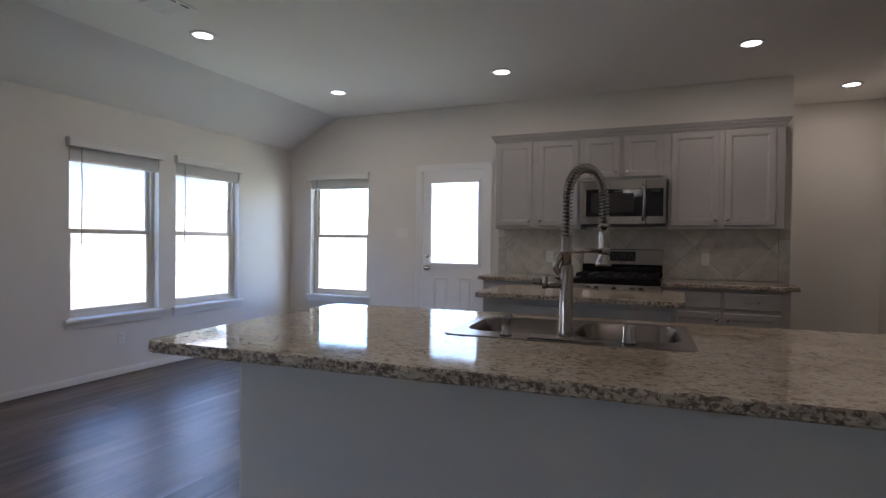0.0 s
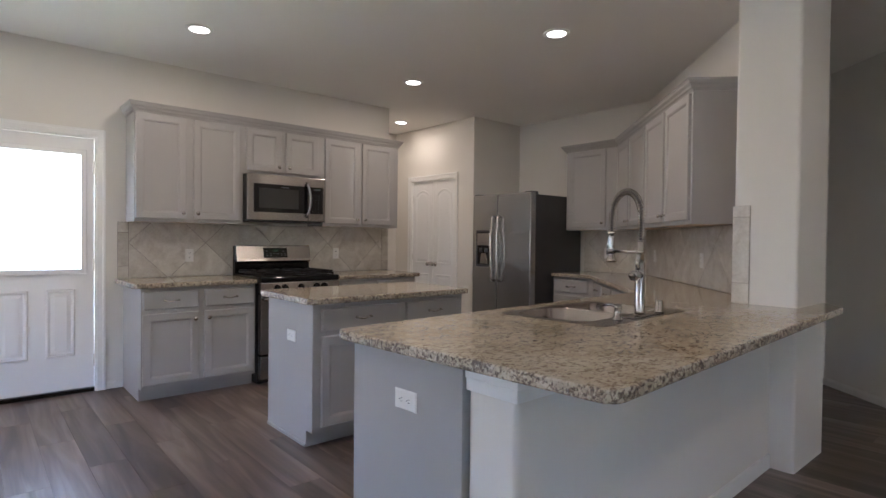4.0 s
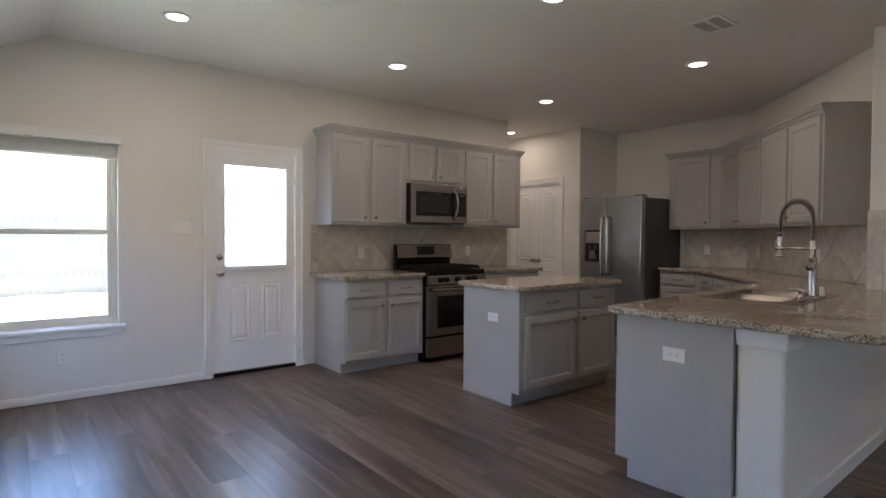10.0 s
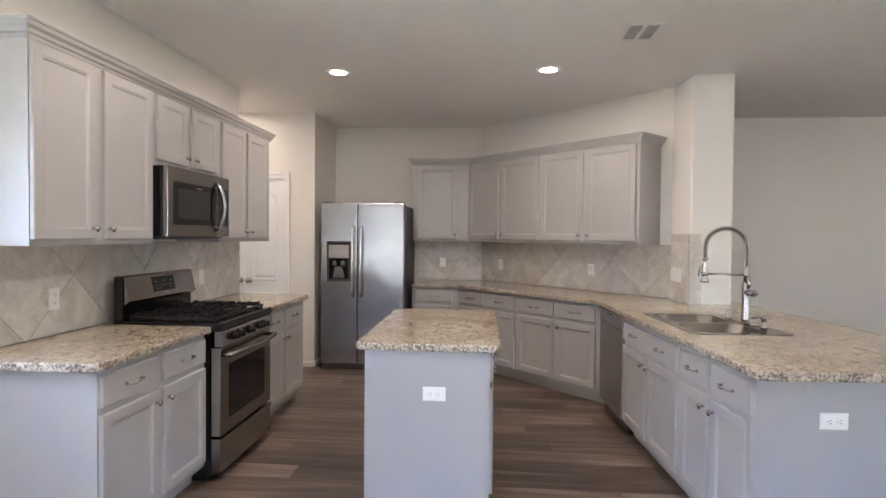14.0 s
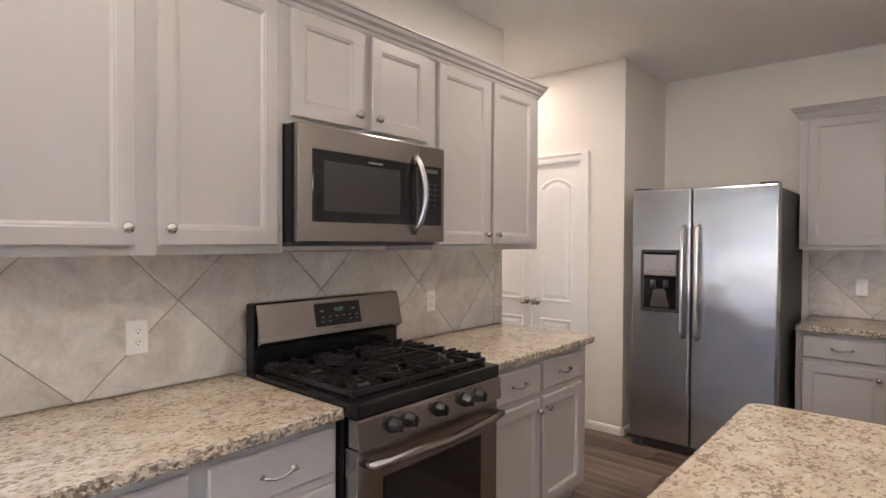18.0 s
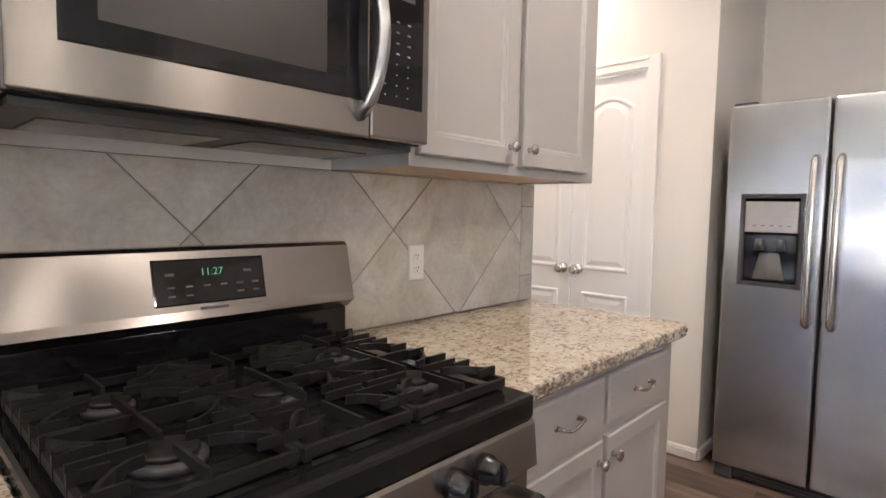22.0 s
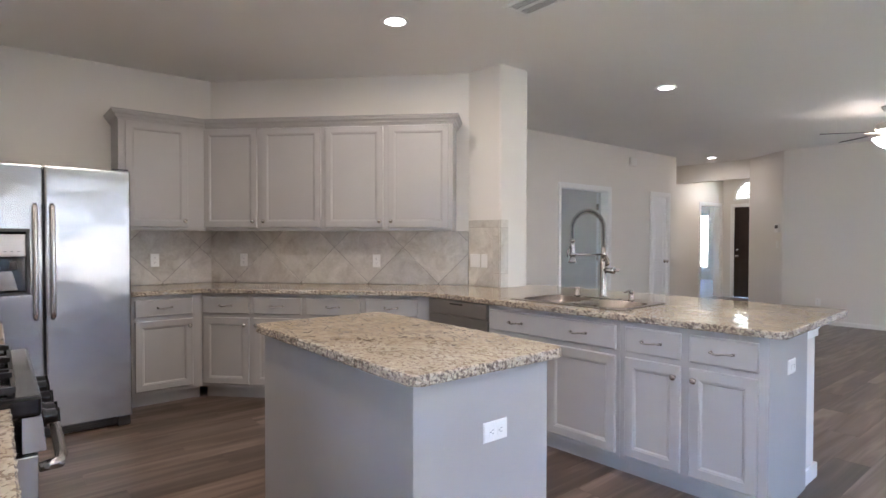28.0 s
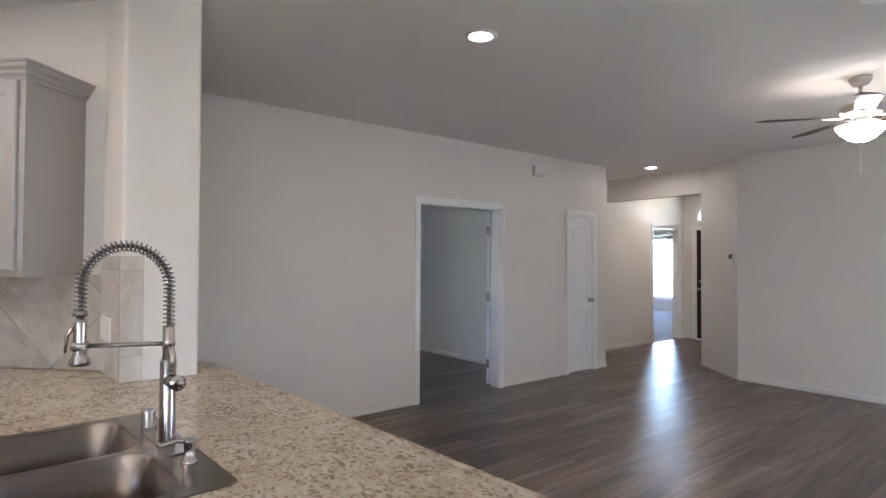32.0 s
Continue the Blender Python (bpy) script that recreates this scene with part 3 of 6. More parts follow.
def knob_set(parent, x, z, y, deadbolt=False, side=-1, name="door_handle"):
    """A round satin nickel door knob with its rose, facing side*y."""
    m = Matrix.Translation((x, y, z)) @ Matrix.Rotation(radians(90 if side < 0 else -90), 4, "X")
    part(name, lathe([(0, 0), (0.032, 0), (0.032, 0.006), (0.024, 0.012), (0.011, 0.016), (0.011, 0.034), (0.022, 0.040), (0.028, 0.052), (0.026, 0.064), (0.014, 0.070), (0, 0.071)], 20, m), M_NICKEL, parent, "satin nickel knob", True)
    if deadbolt:
        m = Matrix.Translation((x, y, z + 0.14)) @ Matrix.Rotation(radians(90 if side < 0 else -90), 4, "X")
        part("deadbolt", lathe([(0, 0), (0.031, 0), (0.031, 0.008), (0.022, 0.016), (0, 0.017)], 20, m), M_NICKEL, parent, "satin nickel deadbolt", True)


def arch_rings(x0, x1, z0, z1, rise, seg=10):
    """A loop of a panel with an arched head."""
    pts = [(x0, z0), (x1, z0), (x1, z1 - rise)]
    c = (x0 + x1) / 2
    for k in range(1, seg):
        # Unseen slabs added as reflectors, bouncing warm sunlight into bedroom and front room
        t = k / seg
        x = x1 + (x0 - x1) * t
        pts.append((x, z1 - rise + rise * math.sin(math.pi * t) ** 0.8))
    pts.append((x0, z1 - rise))
    return pts


def add_arched(bm, x0, x1, z0, z1, rise, y):
    """A raised panel with an arched head set on a leaf face at y, facing -y."""
    steps = [(0, 0.0), (0.007, -0.009), (0.016, -0.009), (0.026, -0.0012), (0.034, -0.0012), (0.058, -0.008)]
    loops = []
    for ins, dy in steps:
        loops.append([bm.verts.new((px, y + dy, pz)) for px, pz in arch_rings(x0 + ins, x1 - ins, z0 + ins, z1 - ins, rise)])
    for a, b in zip(loops, loops[1:]):
        k = len(a)
        for i in range(k):
            bm.faces.new((a[i], a[(i + 1) % k], b[(i + 1) % k], b[i]))
    bm.faces.new(loops[-1])


# back door with a half light
door = empty("door_1", pose(-2.555, Y_S + 0.02, 0), "white panelled back door with a large frosted glass light, closed", "door", kind="structure")
DW_, GX0, GX1, GZ0, GZ1 = 0.79, 0.115, 0.69, 0.985, 1.90
bm = bmesh.new()
for x0, x1, z0, z1 in ((0.016, GX0, 0.036, 2.03), (GX1, DW_ - 0.016, 0.036, 2.03), (GX0, GX1, 0.036, GZ0), (GX0, GX1, GZ1, 2.03)):
    add_box(bm, x0, x1, 0, 0.044, z0, z1)
for x0, x1 in ((0.155, 0.345), (0.455, 0.645)):
    add_panel(bm, x0, x1, 0.30, 0.83, [(0.0, -0.001), (0.007, -0.009), (0.016, -0.009), (0.026, -0.0012), (0.034, -0.0012), (0.056, -0.008)], 0.01)
leaf = part("door_leaf", bm, M_DOORW, door)
bm = bmesh.new()
fr = 0.035
for x0, x1, z0, z1 in ((GX0 - fr, GX0 + 0.005, GZ0 - fr, GZ1 + fr), (GX1 - 0.005, GX1 + fr, GZ0 - fr, GZ1 + fr), (GX0, GX1, GZ0 - fr, GZ0 + 0.005), (GX0, GX1, GZ1 - 0.005, GZ1 + fr)):
    add_box(bm, x0, x1, -0.014, 0.0, z0, z1, 0.004)
part("glass_frame", bm, M_DOORW, door)
pane = part("pane", boxm(GX0, GX1, 0.018, 0.024, GZ0, GZ1), M_FROST, door, "white frosted glass pane")
pane.visible_shadow = False
knob_set(door, 0.075, 0.93, 0.0, True)
for z in (0.25, 1.02, 1.80):
    part("hinge", boxm(DW_ - 0.02, DW_ - 0.012, -0.006, 0.0, z - 0.05, z + 0.05), M_NICKEL, door)
part("threshold", boxm(0.015, DW_ - 0.015, -0.025, 0.11, 0.001, 0.033, 0.004), M_BLACK, door, "dark aluminium threshold")
casing("door_casing_back", pose(-2.555, Y_S, 0), DW_, 2.045, 0.02)


# windows
def window(name, m, w, label, cord=True, h=WIN_Z1 - WIN_Z0):
    """A single-hung window in a drywall return; local x along it, room towards -y, wall face y=0, z=0 at the opening's foot."""
    e = empty(name, m, label, "window", kind="structure")
    fd = 0.07
    bm = bmesh.new()
    for x0, x1, z0, z1 in ((0.0005, 0.035, 0, h), (w - 0.035, w - 0.0005, 0, h), (0.035, w - 0.035, 0.0005, 0.035), (0.035, w - 0.035, h - 0.035, h - 0.0005)):
        add_box(bm, x0, x1, fd, fd + 0.05, z0, z1, 0.003)
    part("window_frame", bm, M_VINYL, e)
    mid = h * 0.50
    for nm, z0, z1, y in (("lower_sash", 0.035, mid + 0.02, fd + 0.005), ("upper_sash", mid - 0.02, h - 0.035, fd + 0.027)):
        bm = bmesh.new()
        s = 0.032
        for x0, x1, c0, c1 in ((0.036, 0.036 + s, z0, z1), (w - 0.036 - s, w - 0.036, z0, z1), (0.036 + s, w - 0.036 - s, z0, z0 + s), (0.036 + s, w - 0.036 - s, z1 - s, z1)):
            add_box(bm, x0, x1, y, y + 0.02, c0, c1, 0.003)
        sash = part(nm, bm, M_VINYL, e)
        p = part("pane", boxm(0.036 + s, w - 0.036 - s, y + 0.008, y + 0.012, z0 + s, z1 - s), M_GLASS, sash)
        p.visible_shadow = False
    bm = boxm(-0.045, w + 0.045, -0.045, 0.0, -0.03, -0.002, 0.005)
    add_box(bm, 0.001, w - 0.001, 0.0, fd, -0.03, -0.0005)
    part("window_sill", bm, M_TRIM, e, "white wooden sill")
    part("apron", boxm(-0.03, w + 0.03, -0.014, -0.0005, -0.085, -0.03, 0.003), M_TRIM, e)
    bm = bmesh.new()
    add_box(bm, -0.020, w + 0.020, -0.05, -0.001, h - 0.035, h + 0.035, 0.004)
    add_box(bm, -0.026, w + 0.026, -0.056, -0.001, h + 0.02, h + 0.037, 0.003)
    add_box(bm, -0.022, w + 0.022, -0.052, -0.001, h - 0.036, h - 0.026, 0.002)
    part("blind_valance", bm, M_BLIND, e, "white blind headrail valance")
    bm = bmesh.new()
    for k in range(22):
        z = h - 0.040 - k * 0.0042
        add_box(bm, 0.012, w - 0.012, 0.004, 0.054, z - 0.0028, z)
    add_box(bm, 0.012, w - 0.012, 0.004, 0.054, h - 0.152, h - 0.134, 0.003)
    part("raised_blind", bm, M_BLIND, e, "raised stack of white blind slats")
    if cord:
        part("tilt_wand", tube([(0.1, -0.012, h - 0.04), (0.103, -0.014, h - 0.4), (0.1, -0.012, h - 0.84)], 0.0048, 6), M_WAND, e, "thin hanging blind wand")
    return e


window("window_1", pose(X_L, 2.95, WIN_Z0, 0, 0, 90), 0.85, "single-hung window with a raised white blind, fence outside")
window("window_2", pose(X_L, 3.99, WIN_Z0, 0, 0, 90), 0.85, "single-hung window with a raised white blind, brick return outside")
window("window_3", pose(-4.105, Y_S, WIN_Z0), 0.84, "single-hung window with a raised white blind, back yard outside")
# Out of view: windows guessed from the far wall's glow, added to brighten it
window("window_4", pose(X_L, -1.9, WIN_Z0, 0, 0, 90), 0.90, "unseen tall single-hung window added to light the great room", False)
window("window_7", pose(X_L, -3.0, WIN_Z0, 0, 0, 90), 0.90, "unseen tall single-hung window added to light the great room", False)
window("window_8", pose(X_L, -4.1, WIN_Z0, 0, 0, 90), 0.90, "unseen tall single-hung window added to light the great room", False)
window("window_5", pose(X_H + 3.75, Y_FR, 0.36, 0, 0, 180), 1.25, "bright single-hung window of the front room", False, 1.84)


# interior doors
def panel_leaf(parent, name, w, h, rise, y=0.0, label=""):
    """A moulded two-panel leaf with an arched upper panel; local x 0..w."""
    bm = boxm(0, w, y, y + 0.035, 0.012, h)
    mgn = 0.095 if w > 0.5 else 0.075
    add_arched(bm, mgn, w - mgn, 0.93, h - 0.11, rise, y)
    add_panel(bm, mgn, w - mgn, 0.20, 0.80, [(0.0, y - 0.0005), (0.007, y - 0.009), (0.016, y - 0.009), (0.026, y - 0.0012), (0.034, y - 0.0012), (0.058, y - 0.008)], y + 0.001)
    for k in range(1, 4):
        x = mgn + 0.045 + (w - 2 * mgn - 0.09) * k / 4
        add_box(bm, x - 0.0015, x + 0.0015, y - 0.0075, y - 0.006, 1.0, h - 0.25)
    return part(name, bm, M_DOORW, parent, label)


pd = empty("door_2", pose(X_PAN + 0.02, Y_ALC + 1.225, 0, 0, 0, -90), "white double pantry door with arched panels, closed", "door", kind="structure")
for k in (0, 1):
    leaf = panel_leaf(pd, "door_leaf", 0.4345, 2.025, 0.06)
    leaf.location.x = 0.0065 + k * 0.4425
    knob_set(leaf, 0.39 if k == 0 else 0.047, 0.93, 0.0)
    for z in (0.25, 1.02, 1.80):
        part("hinge", boxm(0.0 if k == 0 else 0.4265, 0.008 if k == 0 else 0.4345, -0.006, 0.0, z - 0.045, z + 0.045), M_NICKEL, leaf)
casing("door_casing_pantry", pose(X_PAN, Y_ALC + 1.225, 0, 0, 0, -90), 0.89, 2.04, 0.02)

cd = empty("door_3", pose(X_B + 0.02, -3.37, 0, 0, 0, -90), "white closet door with arched panels, closed", "door", kind="structure")
leaf = panel_leaf(cd, "door_leaf", 0.505, 2.025, 0.06)
leaf.location.x = 0.007
knob_set(leaf, 0.45, 0.93, 0.0)
casing("door_casing_closet", pose(X_B, -3.37, 0, 0, 0, -90), 0.52, 2.04, 0.02)
casing("door_casing_bedroom", pose(X_B, -0.99, 0, 0, 0, -90), 1.14, 2.04, 0.13)
bd = empty("door_4", pose(X_B + T + 0.05, -2.135, 0, 0, 0, -84), "white bedroom door standing open into the room", "door", kind="structure")
leaf = panel_leaf(bd, "door_leaf", 0.80, 2.025, 0.07)
for z in (0.25, 1.02, 1.80):
    part("hinge", boxm(-0.012, 0.0, -0.006, 0.03, z - 0.05, z + 0.05), M_NICKEL, bd)
casing("door_casing_front_room", pose(X_H, -6.70, 0, 0, 0, -90), 0.92, 2.06, 0.13)
casing("door_casing_front", pose(3.04, Y_F, 0, 0, 0, 180), 0.92, 2.04, 0.02)

fdoor = empty("door_5", pose(3.04, Y_F - 0.02, 0, 0, 0, 180), "dark stained front door with nickel handle", "door", kind="structure")
bm = boxm(0.0, 0.92, 0, 0.045, 0.012, 2.03)
for x0, x1 in ((0.12, 0.43), (0.49, 0.80)):
    for z0, z1 in ((0.2, 0.85), (1.0, 1.85)):
        add_panel(bm, x0, x1, z0, z1, [(0.0, -0.0005), (0.012, -0.006), (0.03, -0.002), (0.05, -0.007)], 0.001)
part("door_leaf", bm, M_DARKWOOD, fdoor)
knob_set(fdoor, 0.08, 0.93, 0.0, True)
# fanlight above the front door
fan_w = empty("window_6", pose(FAN_X, Y_F, FAN_Z, 0, 0, 180), "white arched fanlight above the front door", "window", kind="structure")
bm = bmesh.new()
for r0, r1 in ((0.40, 0.46), (0.14, 0.165)):
    pts = [(r0 * math.cos(a), r0 * math.sin(a), r1 * math.cos(a), r1 * math.sin(a)) for a in (math.pi * k / 20 for k in range(21))]
    for (a0, b0, c0, d0), (a1, b1, c1, d1) in zip(pts, pts[1:]):
        vs = [bm.verts.new(p) for p in ((a0, -0.02, b0), (c0, -0.02, d0), (c1, -0.02, d1), (a1, -0.02, b1), (a0, -0.002, b0), (c0, -0.002, d0), (c1, -0.002, d1), (a1, -0.002, b1))]
        for q in ((0, 1, 2, 3), (7, 6, 5, 4), (0, 3, 7, 4), (1, 5, 6, 2)):
            bm.faces.new([vs[i] for i in q])
add_box(bm, -0.46, 0.46, -0.02, -0.002, -0.04, 0.0)
for k in range(1, 6):
    a = math.pi * k / 6
    add_tube(bm, [(0.15 * math.cos(a), -0.012, 0.15 * math.sin(a)), (0.42 * math.cos(a), -0.012, 0.42 * math.sin(a))], 0.01, 6)
part("window_frame", bm, M_TRIM, fan_w)
p = part("pane", boxm(-0.45, 0.45, 0.06, 0.064, -0.03, 0.46), M_GLASS, fan_w, "clear glass pane")
p.visible_shadow = False


# ---------- kitchen cabinets ----------
def add_knob(parent, x, z, y):
    m = Matrix.Translation((x, y, z)) @ Matrix.Rotation(radians(90), 4, "X")
    part("knob", lathe([(0, 0), (0.009, 0), (0.006, 0.006), (0.006, 0.013), (0.0145, 0.017), (0.0165, 0.022), (0.014, 0.027), (0.006, 0.030), (0, 0.0305)], 16, m), M_NICKEL, parent, "satin nickel knob", True)


def add_pull(parent, x, z, y, w=0.10):
    """A slim, slightly twisted satin nickel bar pull on two feet."""
    h = w / 2
    pts, rad = [(x - h, y - 0.003, z)], [0.0065]
    for k in range(15):
        u = k / 14
        pts.append((x - h * 0.97 + 2 * h * 0.97 * u, y - 0.020 - 0.008 * math.sin(math.pi * u), z - 0.0035 * math.sin(2 * math.pi * u) - 0.004 * math.sin(math.pi * u)))
        rad.append(0.0062 if k in (0, 14) else 0.0047 if k % 2 else 0.0037)
    pts.append((x + h, y - 0.003, z))
    bm = tube(pts, rad + [0.0065], 8)
    for s in (-h, h):
        lathe([(0, 0), (0.009, 0), (0.008, 0.003), (0, 0.004)], 10, Matrix.Translation((x + s, y, z)) @ Matrix.Rotation(radians(90), 4, "X"), bm)
    part("pull", bm, M_NICKEL, parent, "slim twisted satin nickel pull", True)


SHAKER = [(0.0, -0.015), (0.004, -0.019), (0.048, -0.019), (0.052, -0.0165), (0.056, -0.0165), (0.064, -0.010)]


def cab_door(cab, x0, x1, z0, z1, y, knob=None):
    d = part("door", add_panel(bmesh.new(), x0, x1, z0, z1, [(i, y + q) for i, q in SHAKER], y), M_CAB, cab)
    if knob:
        kx = x0 + 0.028 if knob[0] == "l" else x1 - 0.028
        kz = z0 + 0.05 if knob[1] == "b" else z1 - 0.055
        add_knob(d, kx, kz, y - 0.019)


def cab_drawer(cab, x0, x1, z0, z1, y, pulls=1):
    rings = [(0.0, -0.012), (0.006, -0.019), (0.012, -0.019)]
    d = part("drawer_front", add_panel(bmesh.new(), x0, x1, z0, z1, [(i, y + q) for i, q in rings], y), M_CAB, cab)
    for k in range(pulls):
        add_pull(d, x0 + (x1 - x0) * (2 * k + 1) / (2 * pulls), (z0 + z1) / 2, y - 0.019)


TOE, BASE_H = 0.10, 0.8642


def base_cabinet(m, w, d, label, cols, toe_ends=(False, False), group="base cabinets", wide=None, doors=True, open_top=False):
    """A floor cabinet; local x 0..w, back at y=0, face at y=-d. cols: (x0, x1, knob side) of the drawer-over-door columns."""
    cab = empty("base_cabinet", m, label, "cabinet", group)
    bm = boxm(0, w, -d, 0, TOE, 0.70 if open_top else BASE_H)
    part("body", bm, M_CAB, cab)
    part("toe_kick", boxm(0, w, -d + 0.075, 0, 0.001, TOE - 0.0003), M_CAB, cab)
    if open_top:
        part("front_rail", boxm(0, w, -d, -d + 0.02, 0.7005, BASE_H), M_CAB, cab)
        part("side_panel", boxm(0, 0.016, -d + 0.0205, 0, 0.7005, BASE_H), M_CAB, cab)
        part("side_panel", boxm(w - 0.016, w, -d + 0.0205, 0, 0.7005, BASE_H), M_CAB, cab)
    for x0, x1, side in cols:
        if not wide:
            cab_drawer(cab, x0, x1, 0.700, 0.834, -d)
        if doors:
            cab_door(cab, x0, x1, TOE + 0.03, 0.668, -d, (side, "t"))
    if wide:
        cab_drawer(cab, wide[0], wide[1], 0.700, 0.834, -d, 2)
    return cab


UZ0, UZ1 = 1.372, 2.262


def wall_cabinet(m, w, d, z0, cols, label, group="wall cabinets"):
    """A wall cabinet with doors; local x 0..w, back y=0, face y=-d."""
    cab = empty("wall_cabinet", m, label, "cabinet", group)
    part("side_panel", boxm(0, 0.016, -d, 0, z0, UZ1), M_CAB, cab)
    part("side_panel", boxm(w - 0.016, w, -d, 0, z0, UZ1), M_CAB, cab)
    part("case", boxm(0.016, w - 0.016, -d, 0, z0 + 0.03, UZ1), M_CAB, cab)
    part("bottom_rail", boxm(0.016, w - 0.016, -d, -d + 0.02, z0, z0 + 0.03), M_CAB, cab)
    part("underside", boxm(0.017, w - 0.017, -d + 0.021, -0.002, z0 + 0.004, z0 + 0.0298), M_CABWOOD, cab, "bare maple underside")
    for x0, x1, side in cols:
        cab_door(cab, x0, x1, z0 + 0.028, UZ1 - 0.03, -d, (side, "b"))
    return cab


def sweep(path, prof, closed=False):
    """Carry a profile of (out, z) along a plan path, mitred, out to the right of travel."""
    bm = bmesh.new()
    P = [Vector(p) for p in path]
    rings = []
    for i, p in enumerate(P):
        a = (P[i] - P[i - 1]).normalized() if i else None
        b = (P[i + 1] - P[i]).normalized() if i + 1 < len(P) else None
        a, b = a or b, b or a
        na, nb = Vector((a.y, -a.x)), Vector((b.y, -b.x))
        n = (na + nb).normalized()
        n /= max(0.3, n.dot(na))
        rings.append([bm.verts.new((p.x + n.x * o, p.y + n.y * o, z)) for o, z in prof])
    k = len(prof)
    for r0, r1 in zip(rings, rings[1:]):
        for i in range(k):
            bm.faces.new((r0[i], r0[(i + 1) % k], r1[(i + 1) % k], r1[i]))
    bm.faces.new(rings[0][::-1])
    bm.faces.new(rings[-1])
    return bm


CROWN = [(0.0, 2.238), (0.006, 2.238), (0.010, 2.252), (0.018, 2.258), (0.022, 2.272), (0.034, 2.284), (0.038, 2.300), (0.044, 2.304), (0.044, 2.313), (0.0, 2.313)]

# stove wall: wall cabinets
UD = 0.315
S_UX = (-1.560, -0.702, 0.083, 0.99)
wall_cabinet(pose(S_UX[0], Y_S, 0), 0.858, UD, UZ0, [(0.006, 0.380, "r"), (0.440, 0.832, "l")], "tall taupe-grey wall cabinet with two doors")
wall_cabinet(pose(S_UX[1], Y_S, 0), 0.785, UD, 1.826, [(0.030, 0.352, "r"), (0.398, 0.728, "l")], "short taupe-grey wall cabinet above the microwave")
wall_cabinet(pose(S_UX[2], Y_S, 0), 0.907, UD, UZ0, [(0.020, 0.410, "r"), (0.450, 0.840, "l")], "tall taupe-grey wall cabinet with two doors")
yf = Y_S - UD
tagged(part("crown_moulding", sweep([(S_UX[0], Y_S), (S_UX[0], yf), (S_UX[3], yf), (S_UX[3], Y_S)], CROWN), M_CAB), "taupe-grey crown moulding on the cabinets", "moulding")

# stove wall: base cabinets
BD = 0.622
RX0, RX1 = -0.705, 0.040
base_cabinet(pose(-1.578, Y_S, 0), RX0 + 1.578 - 0.003, BD, "taupe-grey base cabinet with two drawers over two doors", [(0.010, 0.408, "r"), (0.455, 0.855, "l")])
base_cabinet(pose(RX1 + 0.003, Y_S, 0), 0.955, BD, "taupe-grey base cabinet with two drawers over two doors", [(0.070, 0.455, "r"), (0.482, 0.885, "l")])


# island
IS = (-1.012, 0.170, 3.500, 4.125)
isl = base_cabinet(pose(IS[0], IS[3], 0), IS[1] - IS[0], IS[3] - IS[2], "taupe-grey island cabinet with plain panelled end", [(0.048, 0.622, "r"), (0.672, 1.152, "l")], group="island")
part("end_panel", boxm(-0.006, -0.0005, IS[2] - IS[3] + 0.075, 0.0, 0.001, BASE_H), M_CAB, isl)
part("end_panel", boxm(-0.006, -0.0005, IS[2] - IS[3], IS[2] - IS[3] + 0.075, TOE, BASE_H), M_CAB, isl)
part("shoe_strip", boxm(-0.016, -0.0065, IS[2] - IS[3] + 0.075, 0.0, 0.001, 0.02, 0.003), M_CAB, isl)

# peninsula, slightly off square
PM = pose(-1.345, 1.60, 0, 0, 0, 3.2)
pw = empty("half_wall", pose(-1.342, 1.628, 0, 0, 0, 1.4), "off-white painted half wall under the peninsula", "wall", kind="structure")
bm = boxm(0.0, 2.18, 0.0, 0.2, 0.0, 0.8642)
es = [e for e in bm.edges if abs(e.verts[0].co.z - e.verts[1].co.z) > 0.5 and e.verts[0].co.x < 0.01]
bmesh.ops.bevel(bm, geom=es, offset=0.02, segments=4, profile=0.5, affect="EDGES")
part("wall_body", bm, M_WALL, pw)
bm = boxm(-0.016, 0.215, -0.016, 0.199, 0.82, 0.8640, 0.004)
add_box(bm, -0.010, 0.2, -0.010, 0.199, 0.78, 0.82, 0.003)
part("cap_trim", bm, M_TRIM, pw, "white trim cap on the post")
bm = boxm(-0.013, 0.0, -0.013, 0.2, 0.001, 0.083, 0.003)
add_box(bm, 0.0, 2.165, -0.013, 0.0, 0.001, 0.083, 0.003)
part("baseboard", bm, M_TRIM, pw)
CF = 0.822


def pen(u, v=CF):
    return PM @ pose(u, 0.235, 0, 0, 0, 180)


PD = CF - 0.235
pc = base_cabinet(pen(0.726), 0.726, PD, "taupe-grey base cabinet with two drawers over two doors at the end", [(0.034, 0.335, "r"), (0.380, 0.690, "l")], group="peninsula cabinets")
part("end_panel", boxm(0.7265, 0.733, -PD + 0.07, 0.0, 0.001, BASE_H), M_CAB, pc)
part("end_panel", boxm(0.7265, 0.733, -PD, -PD + 0.07, TOE, BASE_H), M_CAB, pc)
base_cabinet(pen(1.70), 0.972, PD, "taupe-grey sink cabinet with a wide false drawer front", [(0.010, 0.456, "r"), (0.500, 0.950, "l")], group="peninsula cabinets", wide=(0.010, 0.950), open_top=True)

# corner run: angled wall and fridge wall
AN = math.degrees(math.atan2(K45[1] - K2[1], K45[0] - K2[0]))
ta = Vector((math.cos(radians(AN)), math.sin(radians(AN))))
na = Vector((-ta.y, ta.x))
ALEN = (Vector(K45) - Vector(K2)).length


def ang(s):
    """A place on the angled wall, s metres back from its far corner, facing the kitchen."""
    p = Vector(K45) - ta * s
    return pose(p.x, p.y, 0, 0, 0, AN - 180)


